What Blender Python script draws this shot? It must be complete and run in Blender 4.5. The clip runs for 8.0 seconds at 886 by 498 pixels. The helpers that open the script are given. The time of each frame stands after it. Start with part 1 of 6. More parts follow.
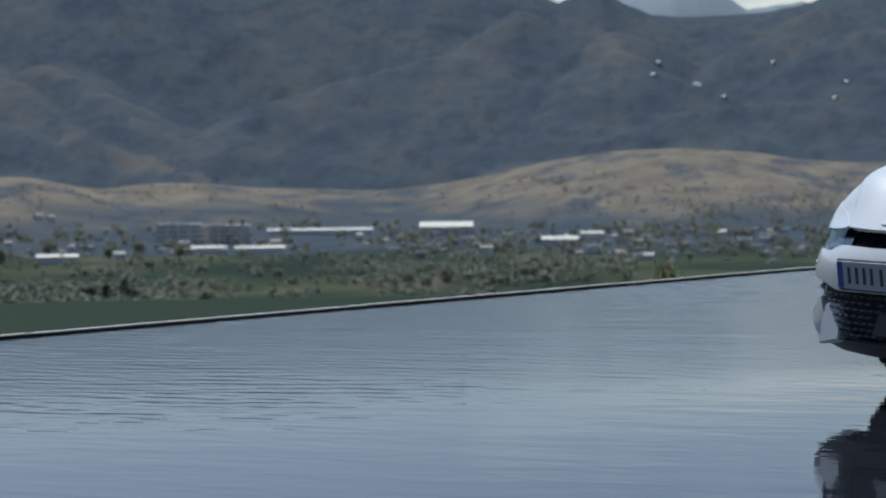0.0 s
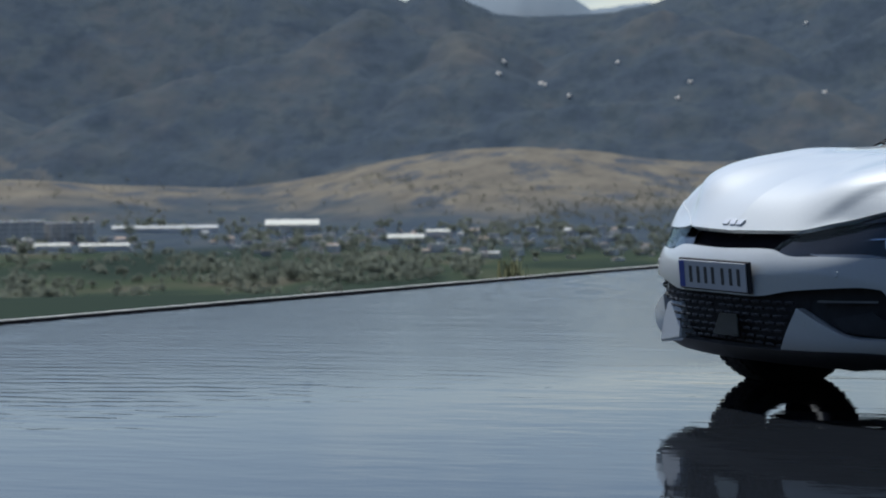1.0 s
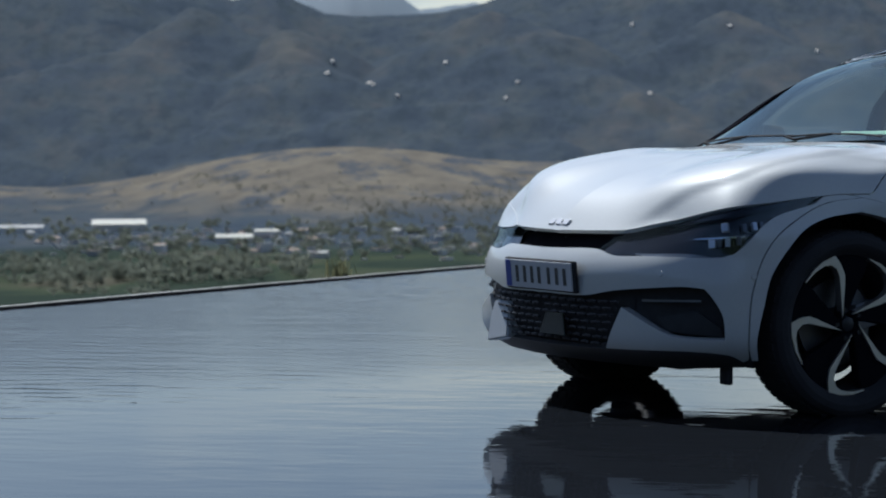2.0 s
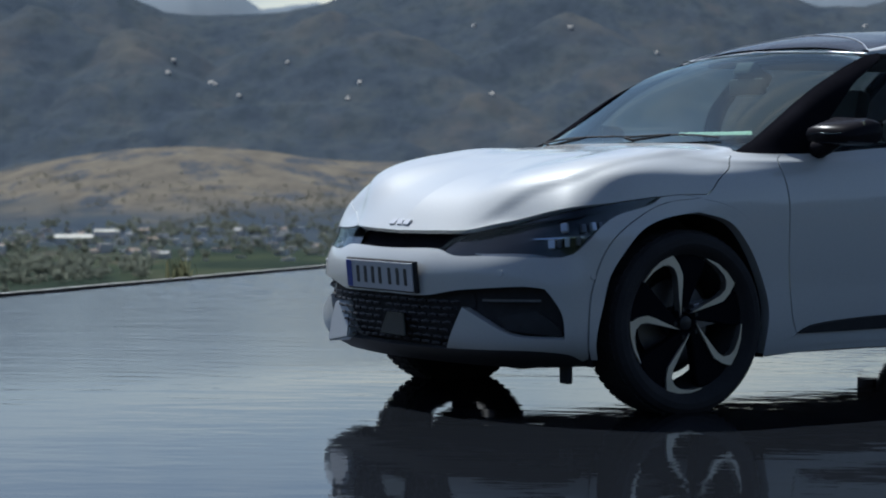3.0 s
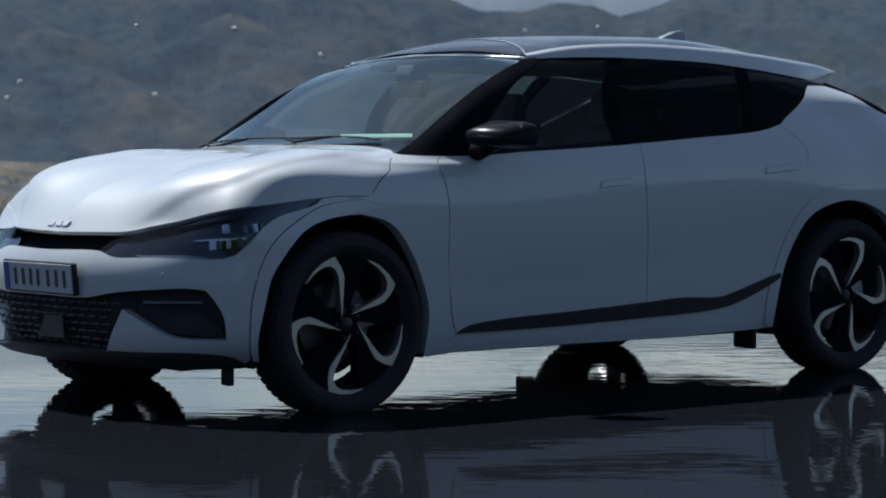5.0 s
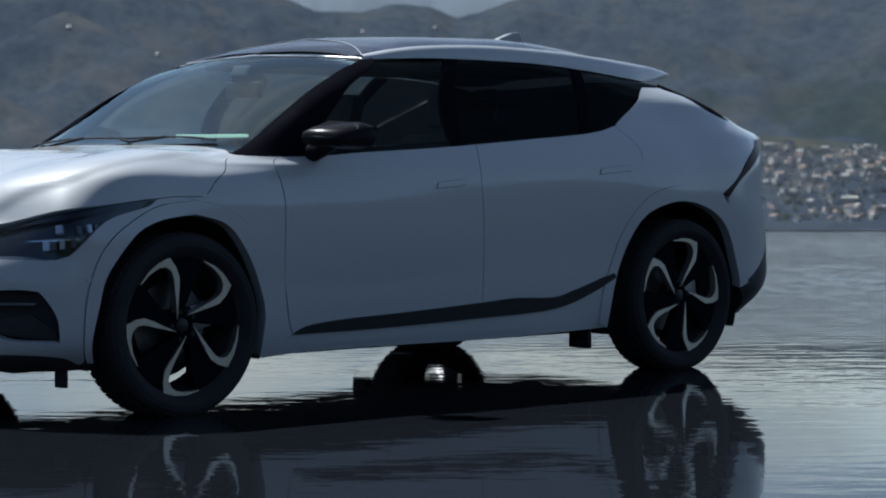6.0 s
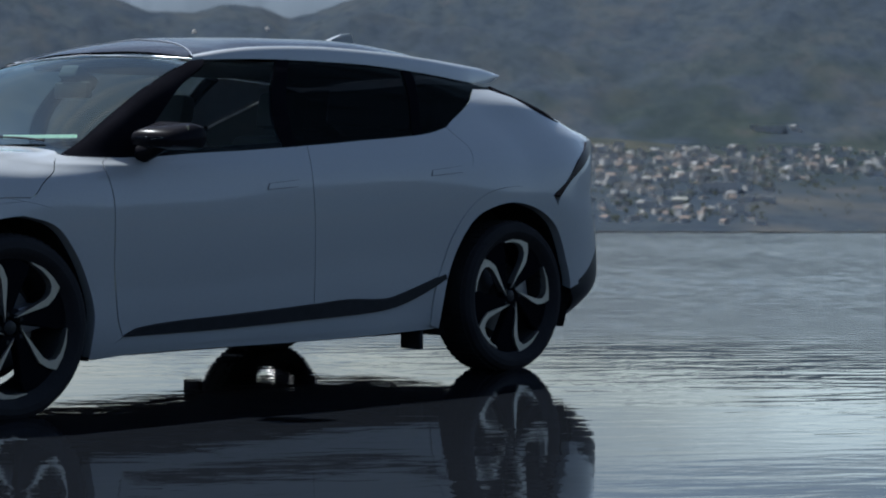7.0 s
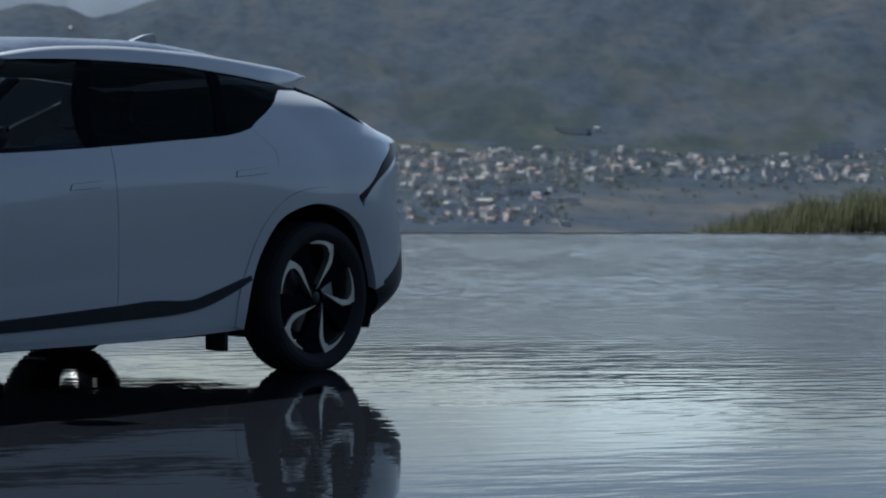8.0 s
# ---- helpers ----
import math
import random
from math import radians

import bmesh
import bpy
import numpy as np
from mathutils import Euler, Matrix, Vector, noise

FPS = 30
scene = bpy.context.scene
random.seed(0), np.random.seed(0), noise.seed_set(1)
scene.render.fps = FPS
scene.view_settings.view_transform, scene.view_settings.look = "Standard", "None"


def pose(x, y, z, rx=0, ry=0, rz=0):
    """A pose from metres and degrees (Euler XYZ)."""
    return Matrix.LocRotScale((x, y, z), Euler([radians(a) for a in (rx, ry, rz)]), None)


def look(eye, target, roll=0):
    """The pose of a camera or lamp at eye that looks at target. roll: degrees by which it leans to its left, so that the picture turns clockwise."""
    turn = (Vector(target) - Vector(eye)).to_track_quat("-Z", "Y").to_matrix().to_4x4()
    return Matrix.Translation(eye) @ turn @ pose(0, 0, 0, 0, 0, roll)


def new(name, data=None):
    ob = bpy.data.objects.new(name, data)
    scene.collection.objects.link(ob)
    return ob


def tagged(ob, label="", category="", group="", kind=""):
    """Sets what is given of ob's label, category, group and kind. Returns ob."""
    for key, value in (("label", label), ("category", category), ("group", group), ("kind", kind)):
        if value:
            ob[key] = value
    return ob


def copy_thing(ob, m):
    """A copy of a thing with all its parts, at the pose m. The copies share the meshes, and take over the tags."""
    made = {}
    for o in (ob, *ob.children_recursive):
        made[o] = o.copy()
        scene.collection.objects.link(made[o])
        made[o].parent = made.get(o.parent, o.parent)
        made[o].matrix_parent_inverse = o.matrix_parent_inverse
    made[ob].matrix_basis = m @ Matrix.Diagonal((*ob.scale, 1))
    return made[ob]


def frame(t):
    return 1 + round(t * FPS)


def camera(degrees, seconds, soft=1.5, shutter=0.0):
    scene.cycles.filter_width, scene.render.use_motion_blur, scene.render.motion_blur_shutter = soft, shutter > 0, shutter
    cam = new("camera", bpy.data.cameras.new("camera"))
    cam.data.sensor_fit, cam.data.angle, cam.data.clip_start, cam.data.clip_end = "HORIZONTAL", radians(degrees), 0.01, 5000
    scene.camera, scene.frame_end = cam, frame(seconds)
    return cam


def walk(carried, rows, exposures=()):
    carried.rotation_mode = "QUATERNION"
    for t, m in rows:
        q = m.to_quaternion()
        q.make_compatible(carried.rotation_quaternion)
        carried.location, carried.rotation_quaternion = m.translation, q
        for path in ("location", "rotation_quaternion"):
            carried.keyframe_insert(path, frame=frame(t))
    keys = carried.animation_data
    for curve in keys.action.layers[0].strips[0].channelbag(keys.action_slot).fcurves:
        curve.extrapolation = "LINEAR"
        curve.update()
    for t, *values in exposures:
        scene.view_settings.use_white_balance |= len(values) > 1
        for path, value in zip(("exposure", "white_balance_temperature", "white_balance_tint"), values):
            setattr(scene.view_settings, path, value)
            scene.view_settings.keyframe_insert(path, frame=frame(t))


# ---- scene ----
# The camera stands beside the pool on a tripod and pans to its right.
cam = camera(21.9, 8.0, soft=2.0)
cam.data.dof.use_dof, cam.data.dof.focus_distance, cam.data.dof.aperture_fstop = True, 9.3, 6.0   # focused on the car
PATH = [
    (0.0, -0.0226, 0.0012, 0.9637, 87.881, 0.661, 18.306),
    (0.5, -0.0201, 0.0011, 0.9637, 87.842, 0.623, 16.504),
    (1.0, -0.0176, 0.0010, 0.9637, 87.799, 0.424, 14.461),
    (1.5, -0.0150, 0.0008, 0.9637, 87.771, 0.364, 12.395),
    (1.7, -0.0140, 0.0008, 0.9637, 87.768, 0.345, 11.460),
    (2.8, -0.0085, 0.0005, 0.9637, 87.752, 0.230, 7.080),
    (3.0, -0.0075, 0.0004, 0.9637, 87.750, 0.213, 6.227),
    (3.5, -0.0050, 0.0003, 0.9637, 87.748, 0.180, 4.062),
    (4.0, -0.0025, 0.0001, 0.9637, 87.753, 0.082, 2.120),
    (4.5, 0.0000, 0.0000, 0.9637, 87.760, 0.022, 0.000),
    (4.7, 0.0010, -0.0001, 0.9637, 87.764, 0.000, -0.889),
    (5.8, 0.0065, -0.0004, 0.9637, 87.791, -0.125, -5.364),
    (6.0, 0.0075, -0.0004, 0.9637, 87.797, -0.147, -6.214),
    (6.5, 0.0100, -0.0005, 0.9637, 87.825, -0.149, -8.492),
    (7.0, 0.0125, -0.0007, 0.9637, 87.843, -0.239, -10.397),
    (7.5, 0.0150, -0.0008, 0.9637, 87.865, -0.276, -12.862),
    (8.0, 0.0176, -0.0010, 0.9637, 87.896, -0.318, -15.235),
]
walk(cam, [(t, pose(x, y, z, rx, ry, rz)) for t, x, y, z, rx, ry, rz in PATH], exposures=[(0.0, 0.38, 5600, 10), (8.0, 0.38, 5600, 10)])

# ---- world and sun ----
SUN_AZIMUTH, SUN_HEIGHT = radians(-38), radians(56)   # azimuth clockwise from +y
world = bpy.data.worlds.new("sky")
scene.world = world
world.use_nodes = True
wt = world.node_tree
sky = wt.nodes.new("ShaderNodeTexSky")
sky.sky_type = "NISHITA"
sky.sun_disc = False
sky.sun_elevation, sky.sun_rotation = SUN_HEIGHT, SUN_AZIMUTH
sky.air_density, sky.dust_density = 1.0, 1.4
wt.nodes["Background"].inputs["Strength"].default_value = 0.062
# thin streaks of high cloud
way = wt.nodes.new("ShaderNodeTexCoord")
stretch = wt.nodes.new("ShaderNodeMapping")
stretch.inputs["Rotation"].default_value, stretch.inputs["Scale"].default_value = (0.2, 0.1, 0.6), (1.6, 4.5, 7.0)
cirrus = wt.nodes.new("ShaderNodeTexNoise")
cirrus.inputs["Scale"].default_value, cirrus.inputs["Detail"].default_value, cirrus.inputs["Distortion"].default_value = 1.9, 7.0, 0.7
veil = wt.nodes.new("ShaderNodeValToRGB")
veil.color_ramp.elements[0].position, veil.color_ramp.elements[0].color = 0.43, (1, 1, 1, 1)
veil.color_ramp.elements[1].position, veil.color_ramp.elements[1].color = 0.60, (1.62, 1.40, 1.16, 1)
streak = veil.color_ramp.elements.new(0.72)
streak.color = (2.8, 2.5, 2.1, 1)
tint = wt.nodes.new("ShaderNodeMix")
tint.data_type, tint.blend_type = "RGBA", "MULTIPLY"
tint.inputs[0].default_value = 1.0
wt.links.new(way.outputs["Generated"], stretch.inputs["Vector"])
wt.links.new(stretch.outputs[0], cirrus.inputs["Vector"])
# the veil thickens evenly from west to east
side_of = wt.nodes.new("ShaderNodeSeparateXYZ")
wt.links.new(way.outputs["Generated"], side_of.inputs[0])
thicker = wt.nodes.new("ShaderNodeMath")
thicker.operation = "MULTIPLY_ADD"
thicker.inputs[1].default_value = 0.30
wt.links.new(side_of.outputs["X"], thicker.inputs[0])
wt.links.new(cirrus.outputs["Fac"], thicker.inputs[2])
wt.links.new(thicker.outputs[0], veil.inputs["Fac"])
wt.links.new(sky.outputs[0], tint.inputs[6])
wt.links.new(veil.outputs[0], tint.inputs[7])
# milky haze towards the horizon
height = wt.nodes.new("ShaderNodeSeparateXYZ")
wt.links.new(way.outputs["Generated"], height.inputs[0])
milk = wt.nodes.new("ShaderNodeValToRGB")
while len(milk.color_ramp.elements) < 5:
    milk.color_ramp.elements.new(.5)
for e, (at, c) in zip(milk.color_ramp.elements, ((0.0, 1.5), (.07, 1.10), (.14, 1.0), (.42, 1.0), (1.0, .40))):
    e.position, e.color = at, (c, c * (0.97 + 0.03 / c), c * (0.94 + 0.06 / c), 1)
wt.links.new(height.outputs["Z"], milk.inputs["Fac"])
hazy = wt.nodes.new("ShaderNodeMix")
hazy.data_type, hazy.blend_type = "RGBA", "MULTIPLY"
hazy.inputs[0].default_value = 1.0
wt.links.new(tint.outputs[2], hazy.inputs[6])
wt.links.new(milk.outputs[0], hazy.inputs[7])
# the sky is deeper and darker away from the sun
toward = wt.nodes.new("ShaderNodeVectorMath")
toward.operation = "DOT_PRODUCT"
toward.inputs[1].default_value = (math.sin(SUN_AZIMUTH), math.cos(SUN_AZIMUTH), 0)
wt.links.new(way.outputs["Generated"], toward.inputs[0])
deeper = wt.nodes.new("ShaderNodeValToRGB")
deeper.color_ramp.elements[0].position, deeper.color_ramp.elements[0].color = 0.0, (.58, .60, .68, 1)
deeper.color_ramp.elements[1].position, deeper.color_ramp.elements[1].color = 0.55, (1, 1, 1, 1)
half_turn = wt.nodes.new("ShaderNodeMath")
half_turn.operation = "MULTIPLY_ADD"
half_turn.inputs[1].default_value, half_turn.inputs[2].default_value = .5, .5
wt.links.new(toward.outputs["Value"], half_turn.inputs[0])
wt.links.new(half_turn.outputs[0], deeper.inputs["Fac"])
sided = wt.nodes.new("ShaderNodeMix")
sided.data_type, sided.blend_type = "RGBA", "MULTIPLY"
sided.inputs[0].default_value = 1.0
wt.links.new(hazy.outputs[2], sided.inputs[6])
wt.links.new(deeper.outputs[0], sided.inputs[7])
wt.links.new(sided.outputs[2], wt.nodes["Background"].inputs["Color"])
sun = new("sun", bpy.data.lights.new("sun", "SUN"))
sun.data.energy, sun.data.angle, sun.data.color = 4.2, radians(0.5), (1.0, 0.96, 0.85)
to_sun = Vector((math.sin(SUN_AZIMUTH) * math.cos(SUN_HEIGHT), math.cos(SUN_AZIMUTH) * math.cos(SUN_HEIGHT), math.sin(SUN_HEIGHT)))
sun.matrix_world = look(to_sun * 50, (0, 0, 0))

# ---- materials ----
def nodes_of(m):
    m.use_nodes = True
    return m.node_tree, m.node_tree.nodes["Principled BSDF"]


def add(nt, kind, **values):
    n = nt.nodes.new(kind)
    for k, v in values.items():
        n.inputs[k.replace("_", " ")].default_value = v
    return n


def ramp(nt, source, stops):
    n = nt.nodes.new("ShaderNodeValToRGB")
    while len(n.color_ramp.elements) < len(stops):
        n.color_ramp.elements.new(0.5)
    for e, (at, colour) in zip(n.color_ramp.elements, stops):
        e.position, e.color = at, (*colour, 1)
    nt.links.new(source, n.inputs["Fac"])
    return n.outputs["Color"]


def surface(name, colour, rough=0.5, metal=0.0, grain=20.0, vary=0.12, bump=0.0, coat=0.0, ior=1.5, rough_vary=0.1, spec=0.5):
    """A plain surface with noise at two scales in its colour and roughness."""
    m = bpy.data.materials.new(name)
    nt, b = nodes_of(m)
    co = nt.nodes.new("ShaderNodeTexCoord").outputs["Object"]
    fine, broad = add(nt, "ShaderNodeTexNoise", Scale=grain, Detail=5.0), add(nt, "ShaderNodeTexNoise", Scale=grain / 9, Detail=3.0)
    mix = nt.nodes.new("ShaderNodeMath")
    mix.operation = "MULTIPLY_ADD"
    for n in (fine, broad):
        nt.links.new(co, n.inputs["Vector"])
    nt.links.new(fine.outputs["Fac"], mix.inputs[0])
    mix.inputs[1].default_value = 0.45
    nt.links.new(broad.outputs["Fac"], mix.inputs[2])
    low, high = [tuple(min(1, c * k) for c in colour) for k in (1 - vary, 1 + vary)]
    nt.links.new(ramp(nt, mix.outputs[0], [(0.45, low), (1.0, high)]), b.inputs["Base Color"])
    r = nt.nodes.new("ShaderNodeMapRange")
    r.inputs["From Min"].default_value, r.inputs["From Max"].default_value = 0.4, 1.0
    r.inputs["To Min"].default_value, r.inputs["To Max"].default_value = rough * (1 - rough_vary), min(1, rough * (1 + rough_vary))
    nt.links.new(mix.outputs[0], r.inputs["Value"])
    nt.links.new(r.outputs[0], b.inputs["Roughness"])
    b.inputs["Metallic"].default_value, b.inputs["IOR"].default_value = metal, ior
    b.inputs["Specular IOR Level"].default_value = spec
    b.inputs["Coat Weight"].default_value, b.inputs["Coat Roughness"].default_value = coat, 0.08
    if bump:
        n = add(nt, "ShaderNodeBump", Strength=bump, Distance=0.01)
        nt.links.new(fine.outputs["Fac"], n.inputs["Height"])
        nt.links.new(n.outputs[0], b.inputs["Normal"])
    return m


def glass(name, tint, gloss=1.0):
    """Thin tinted pane: clear tint with a mirror sheen that grows at grazing angles."""
    m = bpy.data.materials.new(name)
    nt, b = nodes_of(m)
    nt.nodes.remove(b)
    out = nt.nodes["Material Output"]
    clear, shine, mix = add(nt, "ShaderNodeBsdfTransparent", Color=(*tint, 1)), add(nt, "ShaderNodeBsdfGlossy", Roughness=0.01), nt.nodes.new("ShaderNodeMixShader")
    shine.inputs["Color"].default_value = (gloss * .86, gloss, gloss * .97, 1)
    facing = add(nt, "ShaderNodeLayerWeight", Blend=.5)
    steep, f = nt.nodes.new("ShaderNodeMath"), nt.nodes.new("ShaderNodeMath")
    steep.operation, f.operation = "POWER", "MULTIPLY_ADD"
    steep.inputs[1].default_value, f.inputs[1].default_value, f.inputs[2].default_value = 5.0, .95, .045
    nt.links.new(facing.outputs["Facing"], steep.inputs[0])
    nt.links.new(steep.outputs[0], f.inputs[0])
    nt.links.new(f.outputs[0], mix.inputs[0])
    nt.links.new(clear.outputs[0], mix.inputs[1])
    nt.links.new(shine.outputs[0], mix.inputs[2])
    nt.links.new(mix.outputs[0], out.inputs["Surface"])
    return m


def link_mesh(name, me, material):
    me.materials.append(material)
    return new(name, me)


PAINT = surface("pearl_white_paint", (0.52, 0.535, 0.54), 0.45, 0.0, 900, 0.03, coat=1.0, spec=0.3)
GLOSS_BLACK = surface("gloss_black", (0.012, 0.012, 0.014), 0.12, 0, 60, 0.2, coat=0.3)
ROOF_BLACK = surface("roof_black", (0.010, 0.011, 0.014), 0.16, 0, 60, 0.2, spec=0.22)
SATIN_BLACK = surface("satin_black", (0.020, 0.020, 0.022), 0.38, 0, 60, 0.2, spec=0.3)
MATT_BLACK = surface("pillar_black", (0.009, 0.009, 0.012), 0.6, 0, 60, 0.2, spec=0.0)
MIRROR_SHELL = surface("mirror_shell_black", (0.014, 0.013, 0.016), 0.25, 0, 60, 0.2, spec=0.05)
CLADDING = surface("dark_cladding", (0.030, 0.031, 0.036), 0.45, 0, 200, 0.2, 0.05, spec=0.25)
BLACK_PLASTIC = surface("black_plastic", (0.034, 0.034, 0.037), 0.75, 0, 200, 0.25, 0.1, spec=0.2)
RUBBER = surface("tyre_rubber", (0.034, 0.033, 0.036), 0.85, 0, 90, 0.25, 0.2, spec=0.2)
ALLOY = surface("machined_alloy", (0.62, 0.60, 0.57), 0.34, 0.85, 150, 0.06)
STEEL = surface("brake_steel", (0.17, 0.17, 0.18), 0.45, 0.9, 60, 0.2)
CALIPER = surface("brake_caliper_alloy", (0.36, 0.36, 0.37), 0.4, 0.7, 60, 0.15)
CHROME = surface("chrome", (0.75, 0.75, 0.76), 0.12, 1.0, 50, 0.04)
PLATE_WHITE = surface("plate_white", (0.50, 0.51, 0.54), 0.4, 0, 60, 0.05)
PLATE_BLUE = surface("plate_blue", (0.02, 0.05, 0.32), 0.4, 0, 60, 0.1)
PLATE_INK = surface("plate_ink", (0.012, 0.012, 0.016), 0.4, 0, 60, 0.1)
TAIL_RED = surface("tail_lamp_red", (0.02, 0.004, 0.006), 0.3, 0, 40, 0.2, spec=.12)
LED_WHITE = surface("led_reflector", (0.8, 0.8, 0.82), 0.18, 0.3, 60, 0.05)
CABIN = surface("cabin_dark", (0.06, 0.061, 0.064), 0.7, 0, 60, 0.25, 0.1)
# glow added to brighten a streak on the dashboard; no lamp is known there
CABIN_PALE = surface("dash_glow_pale", (0.55, 0.66, 0.55), 0.3, 0, 40, 0.08)
CABIN_PALE.node_tree.nodes["Principled BSDF"].inputs["Emission Color"].default_value = (0.7, 1.0, 0.72, 1)
CABIN_PALE.node_tree.nodes["Principled BSDF"].inputs["Emission Strength"].default_value = 0.55
WINDSCREEN = glass("windscreen_glass", (0.62, 0.73, 0.70), 1.0)
SIDE_GLASS = glass("side_glass", (0.76, 0.81, 0.79), 0.25)
REAR_TINT = glass("rear_tint_glass", (0.45, 0.49, 0.49), 0.25)
PRIVACY = glass("privacy_glass", (0.05, 0.052, 0.06), 0.13)
LIP_GREY = surface("lip_grey", (0.05, 0.05, 0.053), 0.4, 0, 120, 0.15, spec=0.4)
LAMP_TRIM = surface("lamp_trim_silver", (0.20, 0.21, 0.23), 0.35, 0.4, 90, 0.1)
LENS = glass("lamp_lens", (0.80, 0.85, 0.92), 0.5)


# ---- the pool ----
def sheet(name, verts, faces, material, label="", kind="structure"):
    me = bpy.data.meshes.new(name)
    me.from_pydata([tuple(v) for v in verts], [], faces)
    me.materials.append(material)
    return tagged(new(name, me), label, "", "", kind)


def water_material():
    """Dark still water with fine ripples that grow with the distance from the sheltered side."""
    m = bpy.data.materials.new("pool_water")
    nt, b = nodes_of(m)
    b.inputs["Base Color"].default_value = (.012, .014, .018, 1)
    b.inputs["Roughness"].default_value, b.inputs["IOR"].default_value = 0.015, 1.34
    co = nt.nodes.new("ShaderNodeTexCoord").outputs["Object"]
    place = nt.nodes.new("ShaderNodeMapping")
    place.inputs["Rotation"].default_value = (0, 0, radians(18))
    place.inputs["Scale"].default_value = (0.34, 1.0, 1.0)
    nt.links.new(co, place.inputs["Vector"])
    total = None
    for scale, height, detail in ((0.55, 0.0016, 2.0), (1.6, 0.0019, 2.0), (4.5, 0.0019, 3.0), (16.0, 0.0005, 2.0)):
        n = add(nt, "ShaderNodeTexNoise", Scale=scale, Detail=detail, Distortion=0.4)
        nt.links.new(place.outputs[0], n.inputs["Vector"])
        k = nt.nodes.new("ShaderNodeMath")
        k.operation = "MULTIPLY_ADD"
        k.inputs[1].default_value = height * RIPPLE
        nt.links.new(n.outputs["Fac"], k.inputs[0])
        if total is None:
            k.inputs[2].default_value = 0
        else:
            nt.links.new(total, k.inputs[2])
        total = k.outputs[0]
    # wind stirs the open water more than the lee of the car, in broad patches
    off = nt.nodes.new("ShaderNodeVectorMath")
    off.operation = "DISTANCE"
    off.inputs[1].default_value = (0.2, 7.7, 0)
    nt.links.new(co, off.inputs[0])
    far = nt.nodes.new("ShaderNodeMapRange")
    far.interpolation_type = "SMOOTHSTEP"
    for k, v in (("From Min", 3.0), ("From Max", 17.0), ("To Min", 0.9), ("To Max", 1.2)):
        far.inputs[k].default_value = v
    nt.links.new(off.outputs["Value"], far.inputs["Value"])
    open_reach = nt.nodes.new("ShaderNodeVectorMath")
    open_reach.operation = "LENGTH"
    nt.links.new(co, open_reach.inputs[0])
    wind = nt.nodes.new("ShaderNodeMapRange")
    wind.interpolation_type = "SMOOTHSTEP"
    for k, v in (("From Min", 7.0), ("From Max", 12.0), ("To Min", 0.0), ("To Max", 0.13)):
        wind.inputs[k].default_value = v
    nt.links.new(open_reach.outputs["Value"], wind.inputs["Value"])
    from_car = nt.nodes.new("ShaderNodeVectorMath")
    from_car.operation = "SUBTRACT"
    from_car.inputs[1].default_value = (.6, 8.8, 0)
    nt.links.new(co, from_car.inputs[0])
    oval = nt.nodes.new("ShaderNodeVectorRotate")
    oval.rotation_type = "Z_AXIS"
    oval.inputs["Angle"].default_value = -LEE_TURN
    nt.links.new(from_car.outputs[0], oval.inputs["Vector"])
    squeeze = nt.nodes.new("ShaderNodeVectorMath")
    squeeze.operation = "MULTIPLY"
    squeeze.inputs[1].default_value = (1 / 1.75, 1, 1)
    nt.links.new(oval.outputs[0], squeeze.inputs[0])
    lee = nt.nodes.new("ShaderNodeVectorMath")
    lee.operation = "LENGTH"
    nt.links.new(squeeze.outputs[0], lee.inputs[0])
    sheltered = nt.nodes.new("ShaderNodeMapRange")
    sheltered.interpolation_type = "SMOOTHSTEP"
    for k, v in (("From Min", 1.7), ("From Max", 3.2), ("To Min", 0.0), ("To Max", 1.0)):
        sheltered.inputs[k].default_value = v
    nt.links.new(lee.outputs["Value"], sheltered.inputs["Value"])
    dull = nt.nodes.new("ShaderNodeMath")
    dull.operation = "MULTIPLY_ADD"
    dull.inputs[2].default_value = .012
    nt.links.new(wind.outputs[0], dull.inputs[0])
    nt.links.new(sheltered.outputs[0], dull.inputs[1])
    nt.links.new(dull.outputs[0], b.inputs["Roughness"])
    gust = add(nt, "ShaderNodeTexNoise", Scale=0.16, Detail=2.0)
    nt.links.new(co, gust.inputs["Vector"])
    gain = nt.nodes.new("ShaderNodeMath")
    gain.operation = "MULTIPLY_ADD"
    nt.links.new(gust.outputs["Fac"], gain.inputs[0])
    gain.inputs[1].default_value, gain.inputs[2].default_value = 1.0, 0.5
    both_gain = nt.nodes.new("ShaderNodeMath")
    both_gain.operation = "MULTIPLY"
    nt.links.new(far.outputs[0], both_gain.inputs[0])
    nt.links.new(gain.outputs[0], both_gain.inputs[1])
    h = nt.nodes.new("ShaderNodeMath")
    h.operation = "MULTIPLY"
    nt.links.new(total, h.inputs[0])
    nt.links.new(both_gain.outputs[0], h.inputs[1])
    bump = add(nt, "ShaderNodeBump", Strength=1.0, Distance=1.0)
    nt.links.new(h.outputs[0], bump.inputs["Height"])
    nt.links.new(bump.outputs[0], b.inputs["Normal"])
    return m


RIPPLE = 1.0
LEE_TURN = radians(37.3)
CORNER, LEFT, RIGHT = Vector((1.1, 31.9, 0)), Vector((-11.18, -1.16, 0)), Vector((34.0, 28.0, 0))


